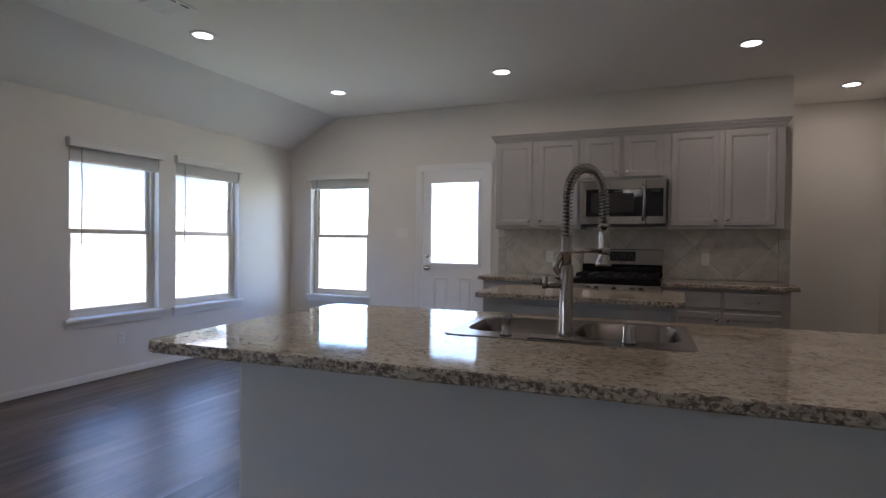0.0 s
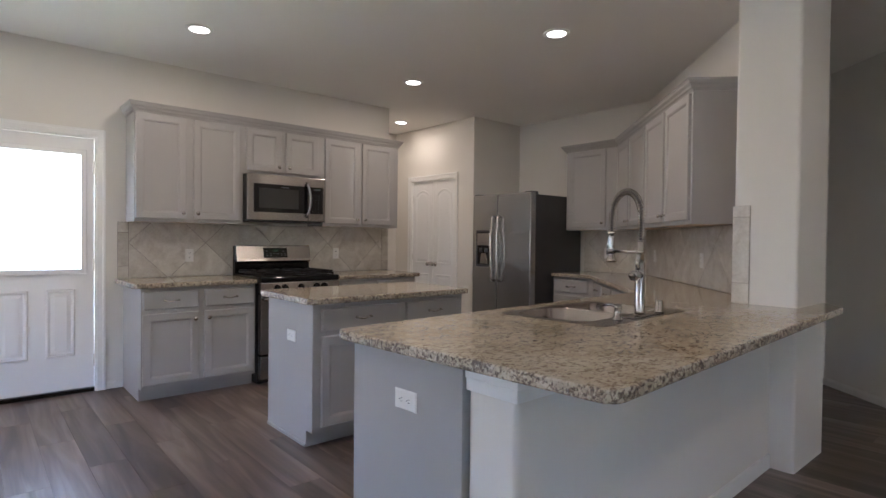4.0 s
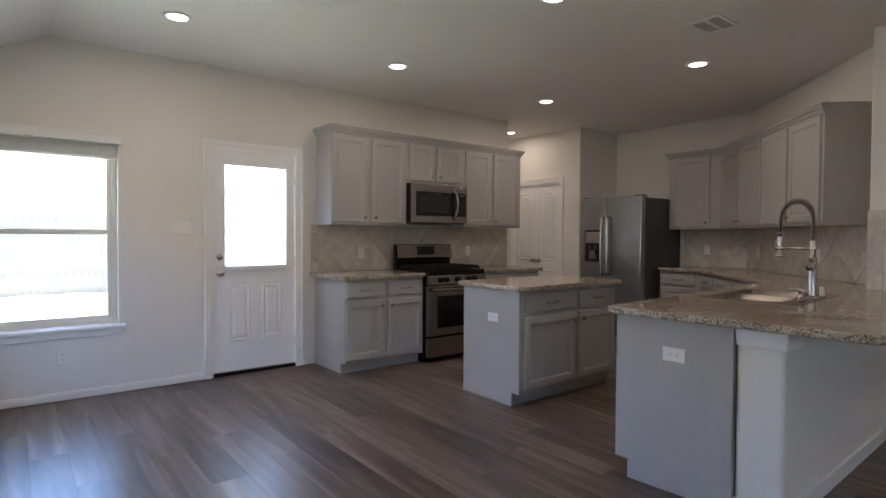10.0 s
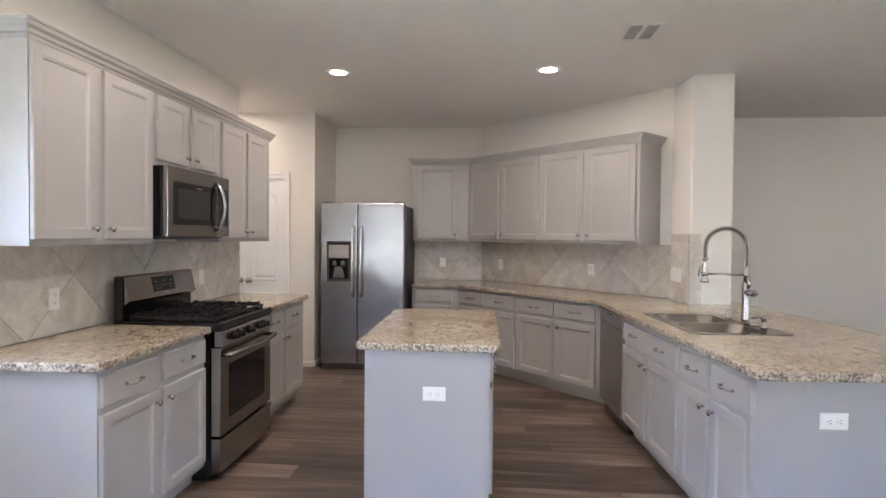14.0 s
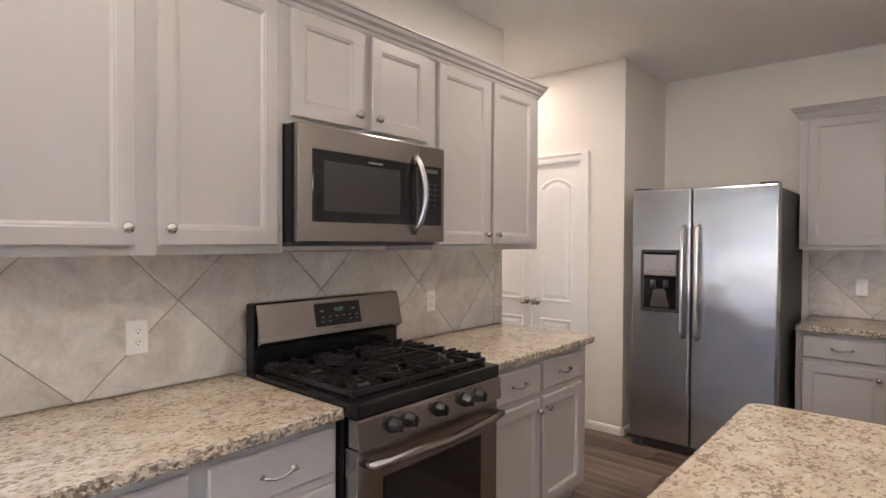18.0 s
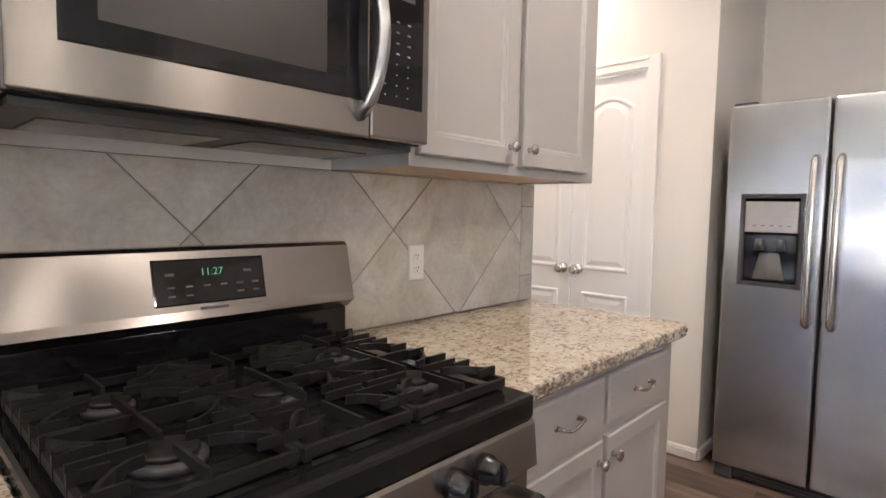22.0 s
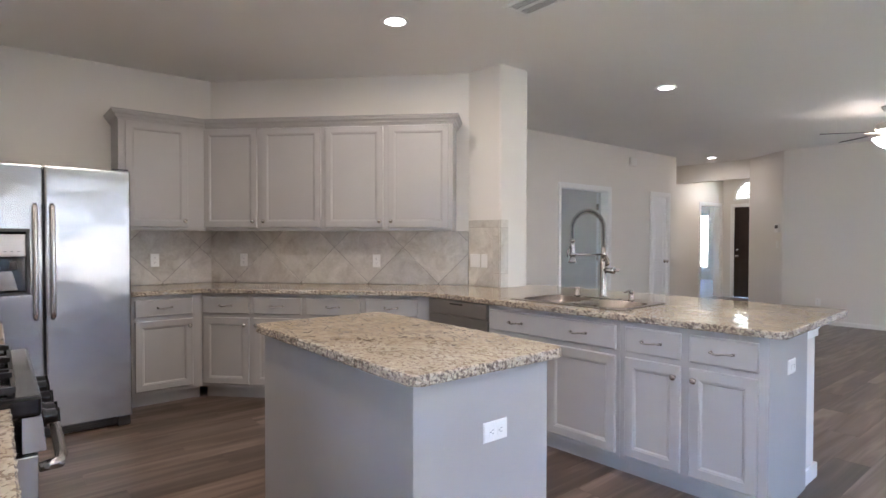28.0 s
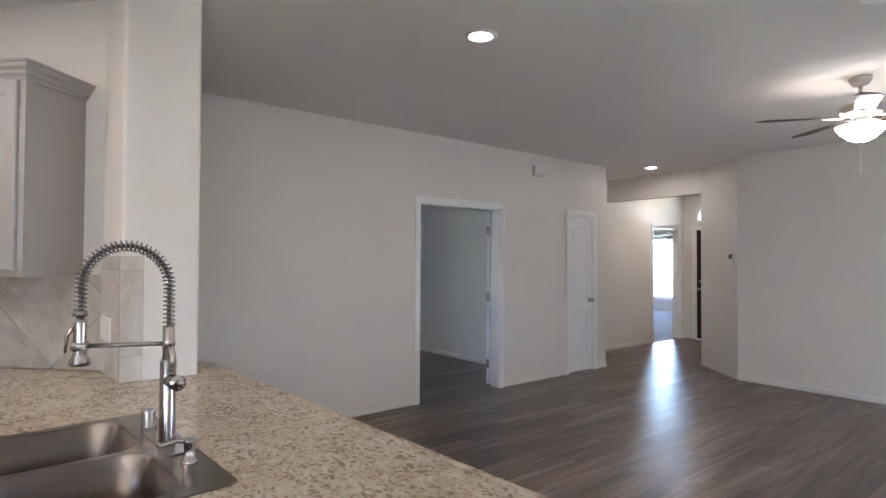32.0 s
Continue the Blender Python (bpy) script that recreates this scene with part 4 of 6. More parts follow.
def angle_pt(s, d):
    p = Vector(K45) - ta * s + na * d
    return (p.x, p.y)


bend = math.tan(radians((90 - AN) / 2))
UR = 0.34
fx0, fy_r = 4.345, 4.33
# wall cabinets
wall_cabinet(pose(X_R, fx0 + 0.01, 0, 0, 0, -90), fx0 + 0.01 - (K45[1] + UR * bend), UR, UZ0, [(0.045, 0.505, "r")], "taupe-grey wall cabinet beside the fridge")
s0 = UR * bend
UEND = 2.270
d0, d1 = 1.18 - s0, UEND - 1.18
wall_cabinet(ang(s0), d0, UR, UZ0, [(0.136 - s0, 0.610 - s0, "r"), (0.648 - s0, 1.168 - s0, "l")], "taupe-grey wall cabinet on the angled wall")
wall_cabinet(ang(1.18), d1, UR, UZ0, [(0.025, 0.518, "r"), (0.560, 1.060, "l")], "taupe-grey wall cabinet on the angled wall")
pth = [(X_R, fx0 + 0.01), (X_R - UR, fx0 + 0.01), (X_R - UR, K45[1] + UR * bend), angle_pt(UEND, UR), angle_pt(UEND, 0)]
tagged(part("crown_moulding", sweep(pth, [(1.2 * d, z) for d, z in CROWN]), M_CAB), "taupe-grey crown moulding following the angled cabinets", "moulding")

# base cabinets
BR = 0.585
sb = BR * bend
base_cabinet(pose(X_R, fy_r, 0, 0, 0, -90), fy_r - K45[1] - sb, BR, "taupe-grey base cabinet beside the fridge", [(0.035, 0.448, "r")], group="base cabinets")
base_cabinet(ang(sb), 1.12 - sb, BR, "taupe-grey base cabinet on the angled wall", [(0.268 - sb, 0.655 - sb, "r"), (0.695 - sb, 1.092 - sb, "l")], group="base cabinets")
base_cabinet(ang(1.12), 1.0, BR, "taupe-grey base cabinet on the angled wall", [(0.015, 0.450, "r"), (0.492, 0.908, "l")], group="base cabinets")


# ---------- granite worktops ----------
def worktop(name, pts, label, corners=(), hole=None, z0=0.8655, z1=0.902):
    """A granite slab over a plan polygon, its edges chiselled; corners: indices rounded off; hole: (centre, size, turn)."""
    P = [Vector(p) for p in pts]
    out = []
    for i, p in enumerate(P):
        if i in corners:
            a, b = (P[i - 1] - p).normalized(), (P[(i + 1) % len(P)] - p).normalized()
            r = 0.06
            q0, q1 = p + a * r, p + b * r
            for k in range(7):
                t = k / 6
                out.append(q0 * (1 - t) ** 2 + p * 2 * t * (1 - t) + q1 * t * t)
        else:
            out.append(p)
    # subdivide the rim so that it can be uneven
    rim = []
    for i, p in enumerate(out):
        q = out[(i + 1) % len(out)]
        k = max(1, int((q - p).length / 0.011))
        rim += [p + (q - p) * (j / k) for j in range(k)]
    bm = bmesh.new()
    n = len(rim)
    nrm = []
    for i in range(n):
        t = (rim[(i + 1) % n] - rim[i - 1]).normalized()
        nrm.append(Vector((t.y, -t.x)))
    levels = [(0.0, z1), (1.0, z1 - 0.005), (1.0, z1 - 0.013), (1.0, (z0 + z1) / 2), (1.0, z0 + 0.011), (1.0, z0 + 0.005), (0.0, z0)]
    top_ring = [bm.verts.new((rim[i].x - nrm[i].x * 0.004, rim[i].y - nrm[i].y * 0.004, z1)) for i in range(n)]
    low_ring = [bm.verts.new((rim[i].x - nrm[i].x * 0.004, rim[i].y - nrm[i].y * 0.004, z0)) for i in range(n)]
    for ring in (top_ring, low_ring):
        for i in range(n):
            bm.edges.new((ring[i], ring[(i + 1) % n]))
    eb = bmesh.new()
    rings = []
    for li, (o, z) in enumerate(levels):
        ring = []
        inner = 0 < li < len(levels) - 1
        for i in range(n):
            q = Vector((rim[i].x * 70, rim[i].y * 70, z * 85))
            j = (0.0045 * noise.noise(q) + 0.0022 * noise.noise(q * 2.7)) if inner else 0.0
            d = 0.004 * o + j - 0.004
            ring.append(eb.verts.new((rim[i].x + nrm[i].x * d, rim[i].y + nrm[i].y * d, z + 0.4 * j)))
        rings.append(ring)
    for a, b in zip(rings, rings[1:]):
        for i in range(n):
            eb.faces.new((a[i], b[i], b[(i + 1) % n], a[(i + 1) % n]))
    if hole:
        (cx, cy), (hw, hh), turn = hole
        c, s = math.cos(radians(turn)), math.sin(radians(turn))
        hp = [(cx + c * x - s * y, cy + s * x + c * y) for x, y in ((-hw, -hh), (hw, -hh), (hw, hh), (-hw, hh))]
        top = [bm.verts.new((x, y, z1)) for x, y in hp]
        bot = [bm.verts.new((x, y, z0)) for x, y in hp]
        for loop, inner in ((top_ring, top), (low_ring, bot)):
            edges = [bm.edges.get((loop[i], loop[(i + 1) % n])) for i in range(n)]
            edges += [bm.edges.new((inner[k], inner[(k + 1) % 4])) for k in range(4)]
            bmesh.ops.triangle_fill(bm, edges=edges, use_beauty=True)
        for k in range(4):
            bm.faces.new((top[k], top[(k + 1) % 4], bot[(k + 1) % 4], bot[k]))
    else:
        bm.faces.new(top_ring)
        bm.faces.new(low_ring[::-1])
    e = empty(name, Matrix.Translation((0, 0, z0)), label, "worktop")
    for nm, mesh, mat, lab in (("slab", bm, M_GRANITE, ""), ("edge", eb, M_GRANITEEDGE, "rough chiselled dark-flecked edge")):
        ob = part(nm, mesh, mat, e, lab)
        ob.location.z = -z0
    return e


CFY = Y_S - 0.662
worktop("worktop", [(-1.640, CFY), (RX0 - 0.002, CFY), (RX0 - 0.002, Y_S - 0.001), (-1.640, Y_S - 0.001)], "polished speckled beige granite worktop beside the range", corners=(0,))
worktop("worktop", [(RX1 + 0.002, CFY), (1.065, CFY), (1.065, Y_S - 0.001), (RX1 + 0.002, Y_S - 0.001)], "polished speckled beige granite worktop beside the range", corners=(1,))
worktop("worktop", [(-1.072, 3.448), (0.215, 3.448), (0.215, 4.165), (-1.072, 4.165)], "polished speckled beige granite island worktop", corners=(0, 1, 2, 3))


def pu(u, v):
    p = PM @ Vector((u, v, 0))
    return (p.x, p.y)


def meet(p, d, q, e):
    """Where two plan lines cross."""
    p, d, q, e = Vector(p), Vector(d), Vector(q), Vector(e)
    k = (q - p).cross(e) / d.cross(e)
    return tuple(p + d * k)


CR = 0.635
pdir = (math.cos(radians(3.2)), math.sin(radians(3.2)))
kink1 = meet(pu(0, 0.855), pdir, angle_pt(0, CR), ta)
kink2 = (X_R - CR, meet(angle_pt(0, CR), ta, (X_R - CR, 0), (0, 1))[1])
SINK_C = pu(1.18, 0.462)
cnt = [pu(-0.078, -0.325), pu(2.42, -0.325), (1.30, COL_Y0 - 0.001), (COL_X - 0.001, COL_Y0 - 0.001), (COL_X - 0.001, COL_Y1 + 0.001), (K2[0] - 0.0007, K2[1] + 0.0015),
       (K45[0] - 0.001, K45[1]), (X_R - 0.001, fy_r - 0.002), (X_R - CR, fy_r - 0.002), kink2, kink1, pu(-0.078, 0.855)]
worktop("worktop", cnt, "long polished speckled granite worktop with the sink, wrapping the column", corners=(0, 11), hole=(SINK_C, (0.392, 0.245), 3.2))


# ---------- backsplash ----------
def clip(poly, a, b, c):
    """The part of a polygon with a*x + b*z <= c."""
    out = []
    for i, p in enumerate(poly):
        q = poly[(i + 1) % len(poly)]
        fp, fq = a * p[0] + b * p[1] - c, a * q[0] + b * q[1] - c
        if fp <= 0:
            out.append(p)
        if fp * fq < 0:
            t = fp / (fp - fq)
            out.append((p[0] + (q[0] - p[0]) * t, p[1] + (q[1] - p[1]) * t))
    return [p for i, p in enumerate(out) if math.hypot(p[0] - out[i - 1][0], p[1] - out[i - 1][1]) > 1e-6]


def area(p):
    return abs(sum(p[i - 1][0] * p[i][1] - p[i][0] * p[i - 1][1] for i in range(len(p)))) / 2


def add_tile(parent, poly, gap=0.0018, th=0.007):
    """One stone tile, shrunk by the joint, with an eased edge, facing -y."""
    c = (sum(p[0] for p in poly) / len(poly), sum(p[1] for p in poly) / len(poly))

    def inset(d):
        q = poly
        k = len(poly)
        s = 1 if sum(poly[i - 1][0] * poly[i][1] - poly[i][0] * poly[i - 1][1] for i in range(k)) > 0 else -1
        for i in range(k):
            x0, z0 = poly[i]
            x1, z1 = poly[(i + 1) % k]
            ln = math.hypot(x1 - x0, z1 - z0)
            if ln < 1e-5:
                continue
            nx, nz = s * (z1 - z0) / ln, -s * (x1 - x0) / ln
            q = clip(q, nx, nz, nx * x0 + nz * z0 - d)
        return q

    o, f = inset(gap), inset(gap + 0.0015)
    if len(o) < 3 or area(o) < 2e-4 or len(f) != len(o):
        return
    bm = bmesh.new()
    lo = [bm.verts.new((x, -0.004, z)) for x, z in o]
    mi = [bm.verts.new((x, -th, z)) for x, z in o]
    hi = [bm.verts.new((x, -th - 0.0012, z)) for x, z in f]
    k = len(o)
    for a, b in ((lo, mi), (mi, hi)):
        for i in range(k):
            bm.faces.new((a[i], a[(i + 1) % k], b[(i + 1) % k], b[i]))
    bm.faces.new(hi)
    part("tile", bm, M_TILE, parent)


def backsplash(m, u0, u1, anchor, z1=1.372, left=0.0, right=0.0, top=0.0, half=0.31, base=0.893, label="", grout=None):
    """Diamond-laid stone tiles between worktop and cabinets; anchor: u of a vertex low on the wall. Borders of cut strips."""
    z0 = 0.9035
    e = empty("backsplash", m, label or "beige-grey stone tile backsplash laid on the diagonal", "backsplash", kind="structure")
    part("grout", boxm(u0, u1, -0.0055, -0.0008, z0, z1), grout or M_GROUT, e)
    a0, a1, b1 = u0 + left, u1 - right, z1 - top
    for i in range(-12, 13):
        for j in range(-2, 4):
            cx, cz = anchor + half * (i + 0.0), base + half * j
            if (i + j) % 2 == 0:
                continue
            poly = [(cx - half, cz), (cx, cz - half), (cx + half, cz), (cx, cz + half)]
            for cl in ((-1, 0, -a0), (1, 0, a1), (0, -1, -z0), (0, 1, b1)):
                poly = clip(poly, *cl)
                if len(poly) < 3:
                    break
            if len(poly) >= 3:
                add_tile(e, poly)
    for s0, s1, on in ((u0, u0 + left, left), (u1 - right, u1, right)):
        if on:
            zs = [z0, 1.005, 1.285, b1] if z1 < 1.40 else [z0, 1.02, 1.33, b1]
            for q0, q1 in zip(zs, zs[1:]):
                add_tile(e, [(s0, q0), (s1, q0), (s1, q1), (s0, q1)])
    if top:
        n = max(1, round((u1 - u0) / 0.33))
        for k in range(n):
            s0, s1 = u0 + (u1 - u0) * k / n, u0 + (u1 - u0) * (k + 1) / n
            add_tile(e, [(s0, b1), (s1, b1), (s1, z1), (s0, z1)])
    return e


def outlet(m, kind="duplex", label="", gang=1):
    """A wall plate facing -y at its centre."""
    w, h = 0.07 * gang if gang == 1 else 0.046 * gang + 0.024, 0.115
    e = empty("wall_switch" if kind == "switch" else "power_outlet", m, label or "white plastic wall outlet plate", "switch" if kind == "switch" else "outlet")
    part("plate", add_panel(bmesh.new(), -w / 2, w / 2, -h / 2, h / 2, [(0.0, -0.002), (0.004, -0.006)], -0.0005), M_PLASTIC, e)
    for g in range(gang):
        cx = (g - (gang - 1) / 2) * 0.046
        if kind == "switch":
            part("rocker", add_panel(bmesh.new(), cx - 0.0165, cx + 0.0165, -0.033, 0.033, [(0.0, -0.0075), (0.003, -0.009)], -0.005), M_PLASTIC, e)
        else:
            for cz in (-0.020, 0.020):
                part("socket", add_panel(bmesh.new(), cx - 0.016, cx + 0.016, cz - 0.014, cz + 0.014, [(0.0, -0.0066), (0.003, -0.0076)], -0.005), M_PLASTIC, e)
                bm = bmesh.new()
                for dx in (-0.006, 0.006):
                    add_box(bm, cx + dx - 0.001, cx + dx + 0.001, -0.0082, -0.0072, cz - 0.001, cz + 0.007)
                add_box(bm, cx - 0.002, cx + 0.002, -0.0082, -0.0072, cz - 0.009, cz - 0.005)
                part("slots", bm, M_DARKSLOT, e, "dark outlet slots")
    return e


def wide_outlet(m, label):
    """A duplex outlet lying on its side, on a cabinet end."""
    return outlet(m @ pose(0, 0, 0, 0, 90, 0), label=label)


# ---------- backsplash runs and plates ----------
backsplash(pose(0, Y_S, 0), -1.62, 1.085, -1.232, left=0.08, right=0.09, half=0.3085)
backsplash(pose(X_R, fy_r + 0.01, 0, 0, 0, -90), 0.0, fy_r + 0.01 - K45[1], 0.365, base=0.915)
backsplash(ang(0), 0.0, ALEN, 0.235, base=0.915, half=0.313)
CM = pose(K2[0], K2[1], 0, 0, 0, 180 + math.degrees(math.atan2(K2[1] - COL_Y1, K2[0] - COL_X)))
backsplash(CM, 0.006, 0.352, 0.06, z1=1.465, right=0.065, top=0.062, label="beige stone tile backsplash on the column", grout=M_GROUTPALE)
RM = pose(COL_X, COL_Y1 + 0.006, 0, 0, 0, -90)
ret = empty("backsplash", RM, "narrow stone tile return on the column edge", "backsplash", kind="structure")
part("grout", boxm(0.0, 0.095, -0.0055, -0.0008, 0.9035, 1.465), M_GROUTPALE, ret)
for q0, q1 in ((0.9035, 1.02), (1.02, 1.40), (1.40, 1.465)):
    add_tile(ret, [(0.0, q0), (0.095, q0), (0.095, q1), (0.0, q1)])
outlet(pose(-1.062, Y_S - 0.0085, 1.09), label="white duplex outlet on the tile backsplash")
outlet(pose(0.408, Y_S - 0.0085, 1.094), label="white duplex outlet on the tile backsplash")
outlet(pose(X_R - 0.0085, 4.035, 1.115, 0, 0, -90), label="white duplex outlet on the tile backsplash")
for s in (0.320, 1.56):
    outlet(ang(s) @ pose(0, -0.0085, 1.11), label="white duplex outlet on the tile backsplash")
outlet(CM @ pose(0.09, -0.0085, 1.12), "switch", "white two-gang rocker switch plate on the tile", 2)
outlet(CM @ pose(0.195, -0.0085, 1.12), "switch", "white rocker switch plate on the tile")
outlet(pose(-2.795, Y_S, 1.335), "switch", "white three-gang rocker switch plate by the door", 3)
outlet(pose(-3.64, Y_S, 0.335), label="white duplex outlet low on the wall")
outlet(pose(X_L, 3.42, 0.33, 0, 0, 90), label="white duplex outlet low on the window wall")
wide_outlet(pose(IS[0] - 0.006, 3.775, 0.645, 0, 0, -90), "white duplex outlet on the island end panel")
wide_outlet(PM @ pose(-0.007, 0.508, 0.688, 0, 0, -90), "white duplex outlet on the peninsula end panel")
for x in (-2.32, -1.54, 0.5):
    outlet(pose(x, Y_G, 0.335, 0, 0, 180), label="white duplex outlet low on the far wall")
outlet(pose(0.0, 1.676, 0.38, 0, 0, 0.9), label="white duplex outlet on the half wall")


# ---------- appliances ----------
def clock(text, size, m, parent):
    """Lit clock digits facing -y of m."""
    cu = bpy.data.curves.new("clock_digits", "FONT")
    cu.body, cu.size, cu.align_x, cu.align_y = text, size, "CENTER", "CENTER"
    source = new("source_text", cu)
    me = bpy.data.meshes.new_from_object(source)
    bpy.data.objects.remove(source)
    me.transform(m @ Matrix.Rotation(radians(90), 4, "X"))
    me.materials.append(M_DISPLAY)
    new("clock_digits", me).parent = parent


def gas_range():
    w = RX1 - RX0
    e = empty("gas_range", pose(RX0, Y_S - 0.012, 0), "stainless steel gas range with black cooktop between the worktops", "range")
    D = 0.70
    bm = boxm(0.003, w - 0.003, -D + 0.06, 0, 0.03, 0.871, 0.002)
    add_box(bm, 0.02, w - 0.02, -D + 0.10, 0, 0.001, 0.03)
    part("body", bm, M_BLACK, e, "black enamel side body")
    # cooktop with raised lip
    bm = boxm(0.0, w, -D - 0.010, -0.121, 0.872, 0.922, 0.009)
    part("cooktop", bm, M_BLACK, e, "glossy black cooktop")
    bm = bmesh.new()
    add_box(bm, 0.045, w - 0.045, -D + 0.05, -0.135, 0.9225, 0.924)
    part("spill_tray", bm, M_BLACK, e)
    # control panel, sloped
    bm = bmesh.new()
    prof = [(-D - 0.006, 0.8715), (-D - 0.010, 0.865), (-D - 0.018, 0.785), (-D + 0.03, 0.785), (-D + 0.03, 0.8715)]
    a = [bm.verts.new((0.0, y, z)) for y, z in prof]
    b = [bm.verts.new((w, y, z)) for y, z in prof]
    for i in range(5):
        bm.faces.new((a[i], a[(i + 1) % 5], b[(i + 1) % 5], b[i]))
    bm.faces.new(a)
    bm.faces.new(b[::-1])
    part("control_panel", bm, M_STEEL, e, "brushed stainless front panel")
    for x in (0.145, 0.215, 0.365, 0.515, 0.590):
        m = Matrix.Translation((x, -D - 0.0145, 0.828)) @ Matrix.Rotation(radians(87), 4, "X")
        k = part("burner_knob", lathe([(0, 0), (0.026, 0), (0.026, 0.008), (0.021, 0.012), (0.019, 0.032), (0.016, 0.036), (0, 0.036)], 18, m), M_BLACK, e, "black burner knob", True)
        bm = boxm(-0.004, 0.004, -0.019, 0.019, 0.034, 0.042, 0.002)
        bm.transform(m)
        part("grip", bm, M_BLACK, k)
    # oven door
    bm = bmesh.new()
    zt, zb = 0.775, 0.265
    add_box(bm, 0.006, w - 0.006, -D - 0.002, -D + 0.055, zb, zt, 0.004)
    dr = part("oven_door", bm, M_STEEL, e, "brushed stainless oven door")
    part("glass", add_panel(bmesh.new(), 0.115, w - 0.115, 0.345, 0.665, [(0.0, -D - 0.004), (0.004, -D - 0.005), (0.035, -D - 0.005), (0.036, -D - 0.0045)], -D + 0.001), M_BGLASS, dr, "black oven glass")
    pts = [(0.03, -D - 0.004, 0.735), (0.035, -D - 0.045, 0.737), (0.10, -D - 0.055, 0.735), (w / 2, -D - 0.062, 0.728), (w - 0.10, -D - 0.055, 0.735), (w - 0.035, -D - 0.045, 0.737), (w - 0.03, -D - 0.004, 0.735)]
    part("handle", tube(pts, [0.012, 0.015, 0.015, 0.015, 0.015, 0.015, 0.012], 12), M_STEEL, dr, "bowed stainless handle", True)
    for k in range(7):
        x = 0.09 + k * 0.09
        part("vent_slot", boxm(x, x + 0.05, -D - 0.0035, -D - 0.001, 0.762, 0.767), M_DARKSLOT, dr)
    bm = boxm(0.006, w - 0.006, -D - 0.002, -D + 0.055, 0.055, 0.250, 0.004)
    add_box(bm, 0.006, w - 0.006, -D - 0.010, -D - 0.001, 0.225, 0.250, 0.003)
    part("storage_drawer", bm, M_STEEL, e, "stainless lower drawer")
    # backguard: steel console leaning over a black riser
    bm = bmesh.new()
    prof = [(-0.122, 1.012), (-0.154, 1.034), (-0.148, 1.052), (-0.120, 1.172), (-0.110, 1.180), (-0.07, 1.180), (-0.07, 1.012)]
    a = [bm.verts.new((0.010, y, z)) for y, z in prof]
    b = [bm.verts.new((w - 0.002, y, z)) for y, z in prof]
    k = len(prof)
    for i in range(k):
        bm.faces.new((a[i], a[(i + 1) % k], b[(i + 1) % k], b[i]))
    bm.faces.new(a)
    bm.faces.new(b[::-1])
    bg = part("backguard", bm, M_STEEL, e, "brushed stainless backguard")
    bm = boxm(0.0, 0.0095, -0.120, -0.066, 0.90, 1.176, 0.003)
    add_box(bm, 0.0095, w - 0.002, -0.118, -0.066, 0.90, 1.0115, 0.003)
    add_box(bm, 0.0095, w - 0.002, -0.0695, -0.066, 1.0115, 1.176)
    part("backguard_riser", bm, M_BLACK, e, "glossy black riser")
    tilt = Matrix.Translation((w / 2 + 0.01, -0.1345, 1.110)) @ Matrix.Rotation(radians(-13.1), 4, "X")
    bm = add_panel(bmesh.new(), -0.118, 0.118, -0.047, 0.047, [(0.0, -0.002), (0.003, -0.003)], 0.0)
    bm.transform(tilt)
    disp = part("display", bm, M_BGLASS, bg, "black touch display")
    clock("11:27", 0.022, tilt @ Matrix.Translation((0, -0.0036, 0.018)), disp)
    spots = [(-0.092 + c * 0.036, -0.012 - r * 0.018, 0.018, 0.004) for r in range(2) for c in range(6) if not (c in (2, 3) and r == 1)]
    for x, z, kw, kh in spots + [(-0.095, 0.013, 0.022, 0.006), (0.07, 0.013, 0.022, 0.006)]:
        bm = boxm(x, x + kw * 0.8, -0.0038, -0.0031, z, z + kh)
        bm.transform(tilt)
        part("key_mark", bm, M_GREYPRINT, disp)
    bm = boxm(-0.03, 0.03, -0.0015, -0.0005, -0.0025, 0.0025)
    bm.transform(Matrix.Translation((w / 2 + 0.01, -0.1475, 1.0545)) @ Matrix.Rotation(radians(-13.1), 4, "X"))
    part("badge", bm, M_GREYPRINT, bg)
    # burners
    for x, y, r in ((0.148, -0.526, 0.05), (0.148, -0.269, 0.04), (w / 2, -0.398, 0.055), (w - 0.148, -0.526, 0.05), (w - 0.148, -0.269, 0.036)):
        m = Matrix.Translation((x, y, 0.924))
        bu = part("burner", lathe([(0, 0), (r, 0), (r, 0.010), (r * 0.8, 0.014), (0, 0.014)], 20, m), M_DARKPLASTIC, e, "grey burner base", True)
        part("cap", lathe([(0, 0.0145), (r * 0.78, 0.0145), (r * 0.80, 0.020), (r * 0.7, 0.023), (0, 0.024)], 20, m), M_IRON, bu, "", True)
    # three grates: flat-topped fins round each burner, hooked teeth along the outer sides
    def fin(bm, p, q, wd, z0, z1):
        """An upright bar from p to q in plan."""
        p, q = Vector(p), Vector(q)
        n = (q - p).normalized()
        n = Vector((-n.y, n.x)) * (wd / 2)
        prism([tuple(p - n), tuple(q - n), tuple(q + n), tuple(p + n)], z0, z1, bm)

    zt, zb = 0.960, 0.942
    y0, y1 = -D + 0.045, -0.145
    for x0, x1 in ((0.030, 0.262), (0.274, w - 0.274), (w - 0.262, w - 0.030)):
        bm = bmesh.new()
        for p, q in (((x0, y0), (x1, y0)), ((x0, y1), (x1, y1)), ((x0, y0), (x0, y1)), ((x1, y0), (x1, y1))):
            fin(bm, p, q, 0.009, 0.931, 0.946)
        cx, hx, hy = (x0 + x1) / 2, (x1 - x0) / 2, (y1 - y0) / 4
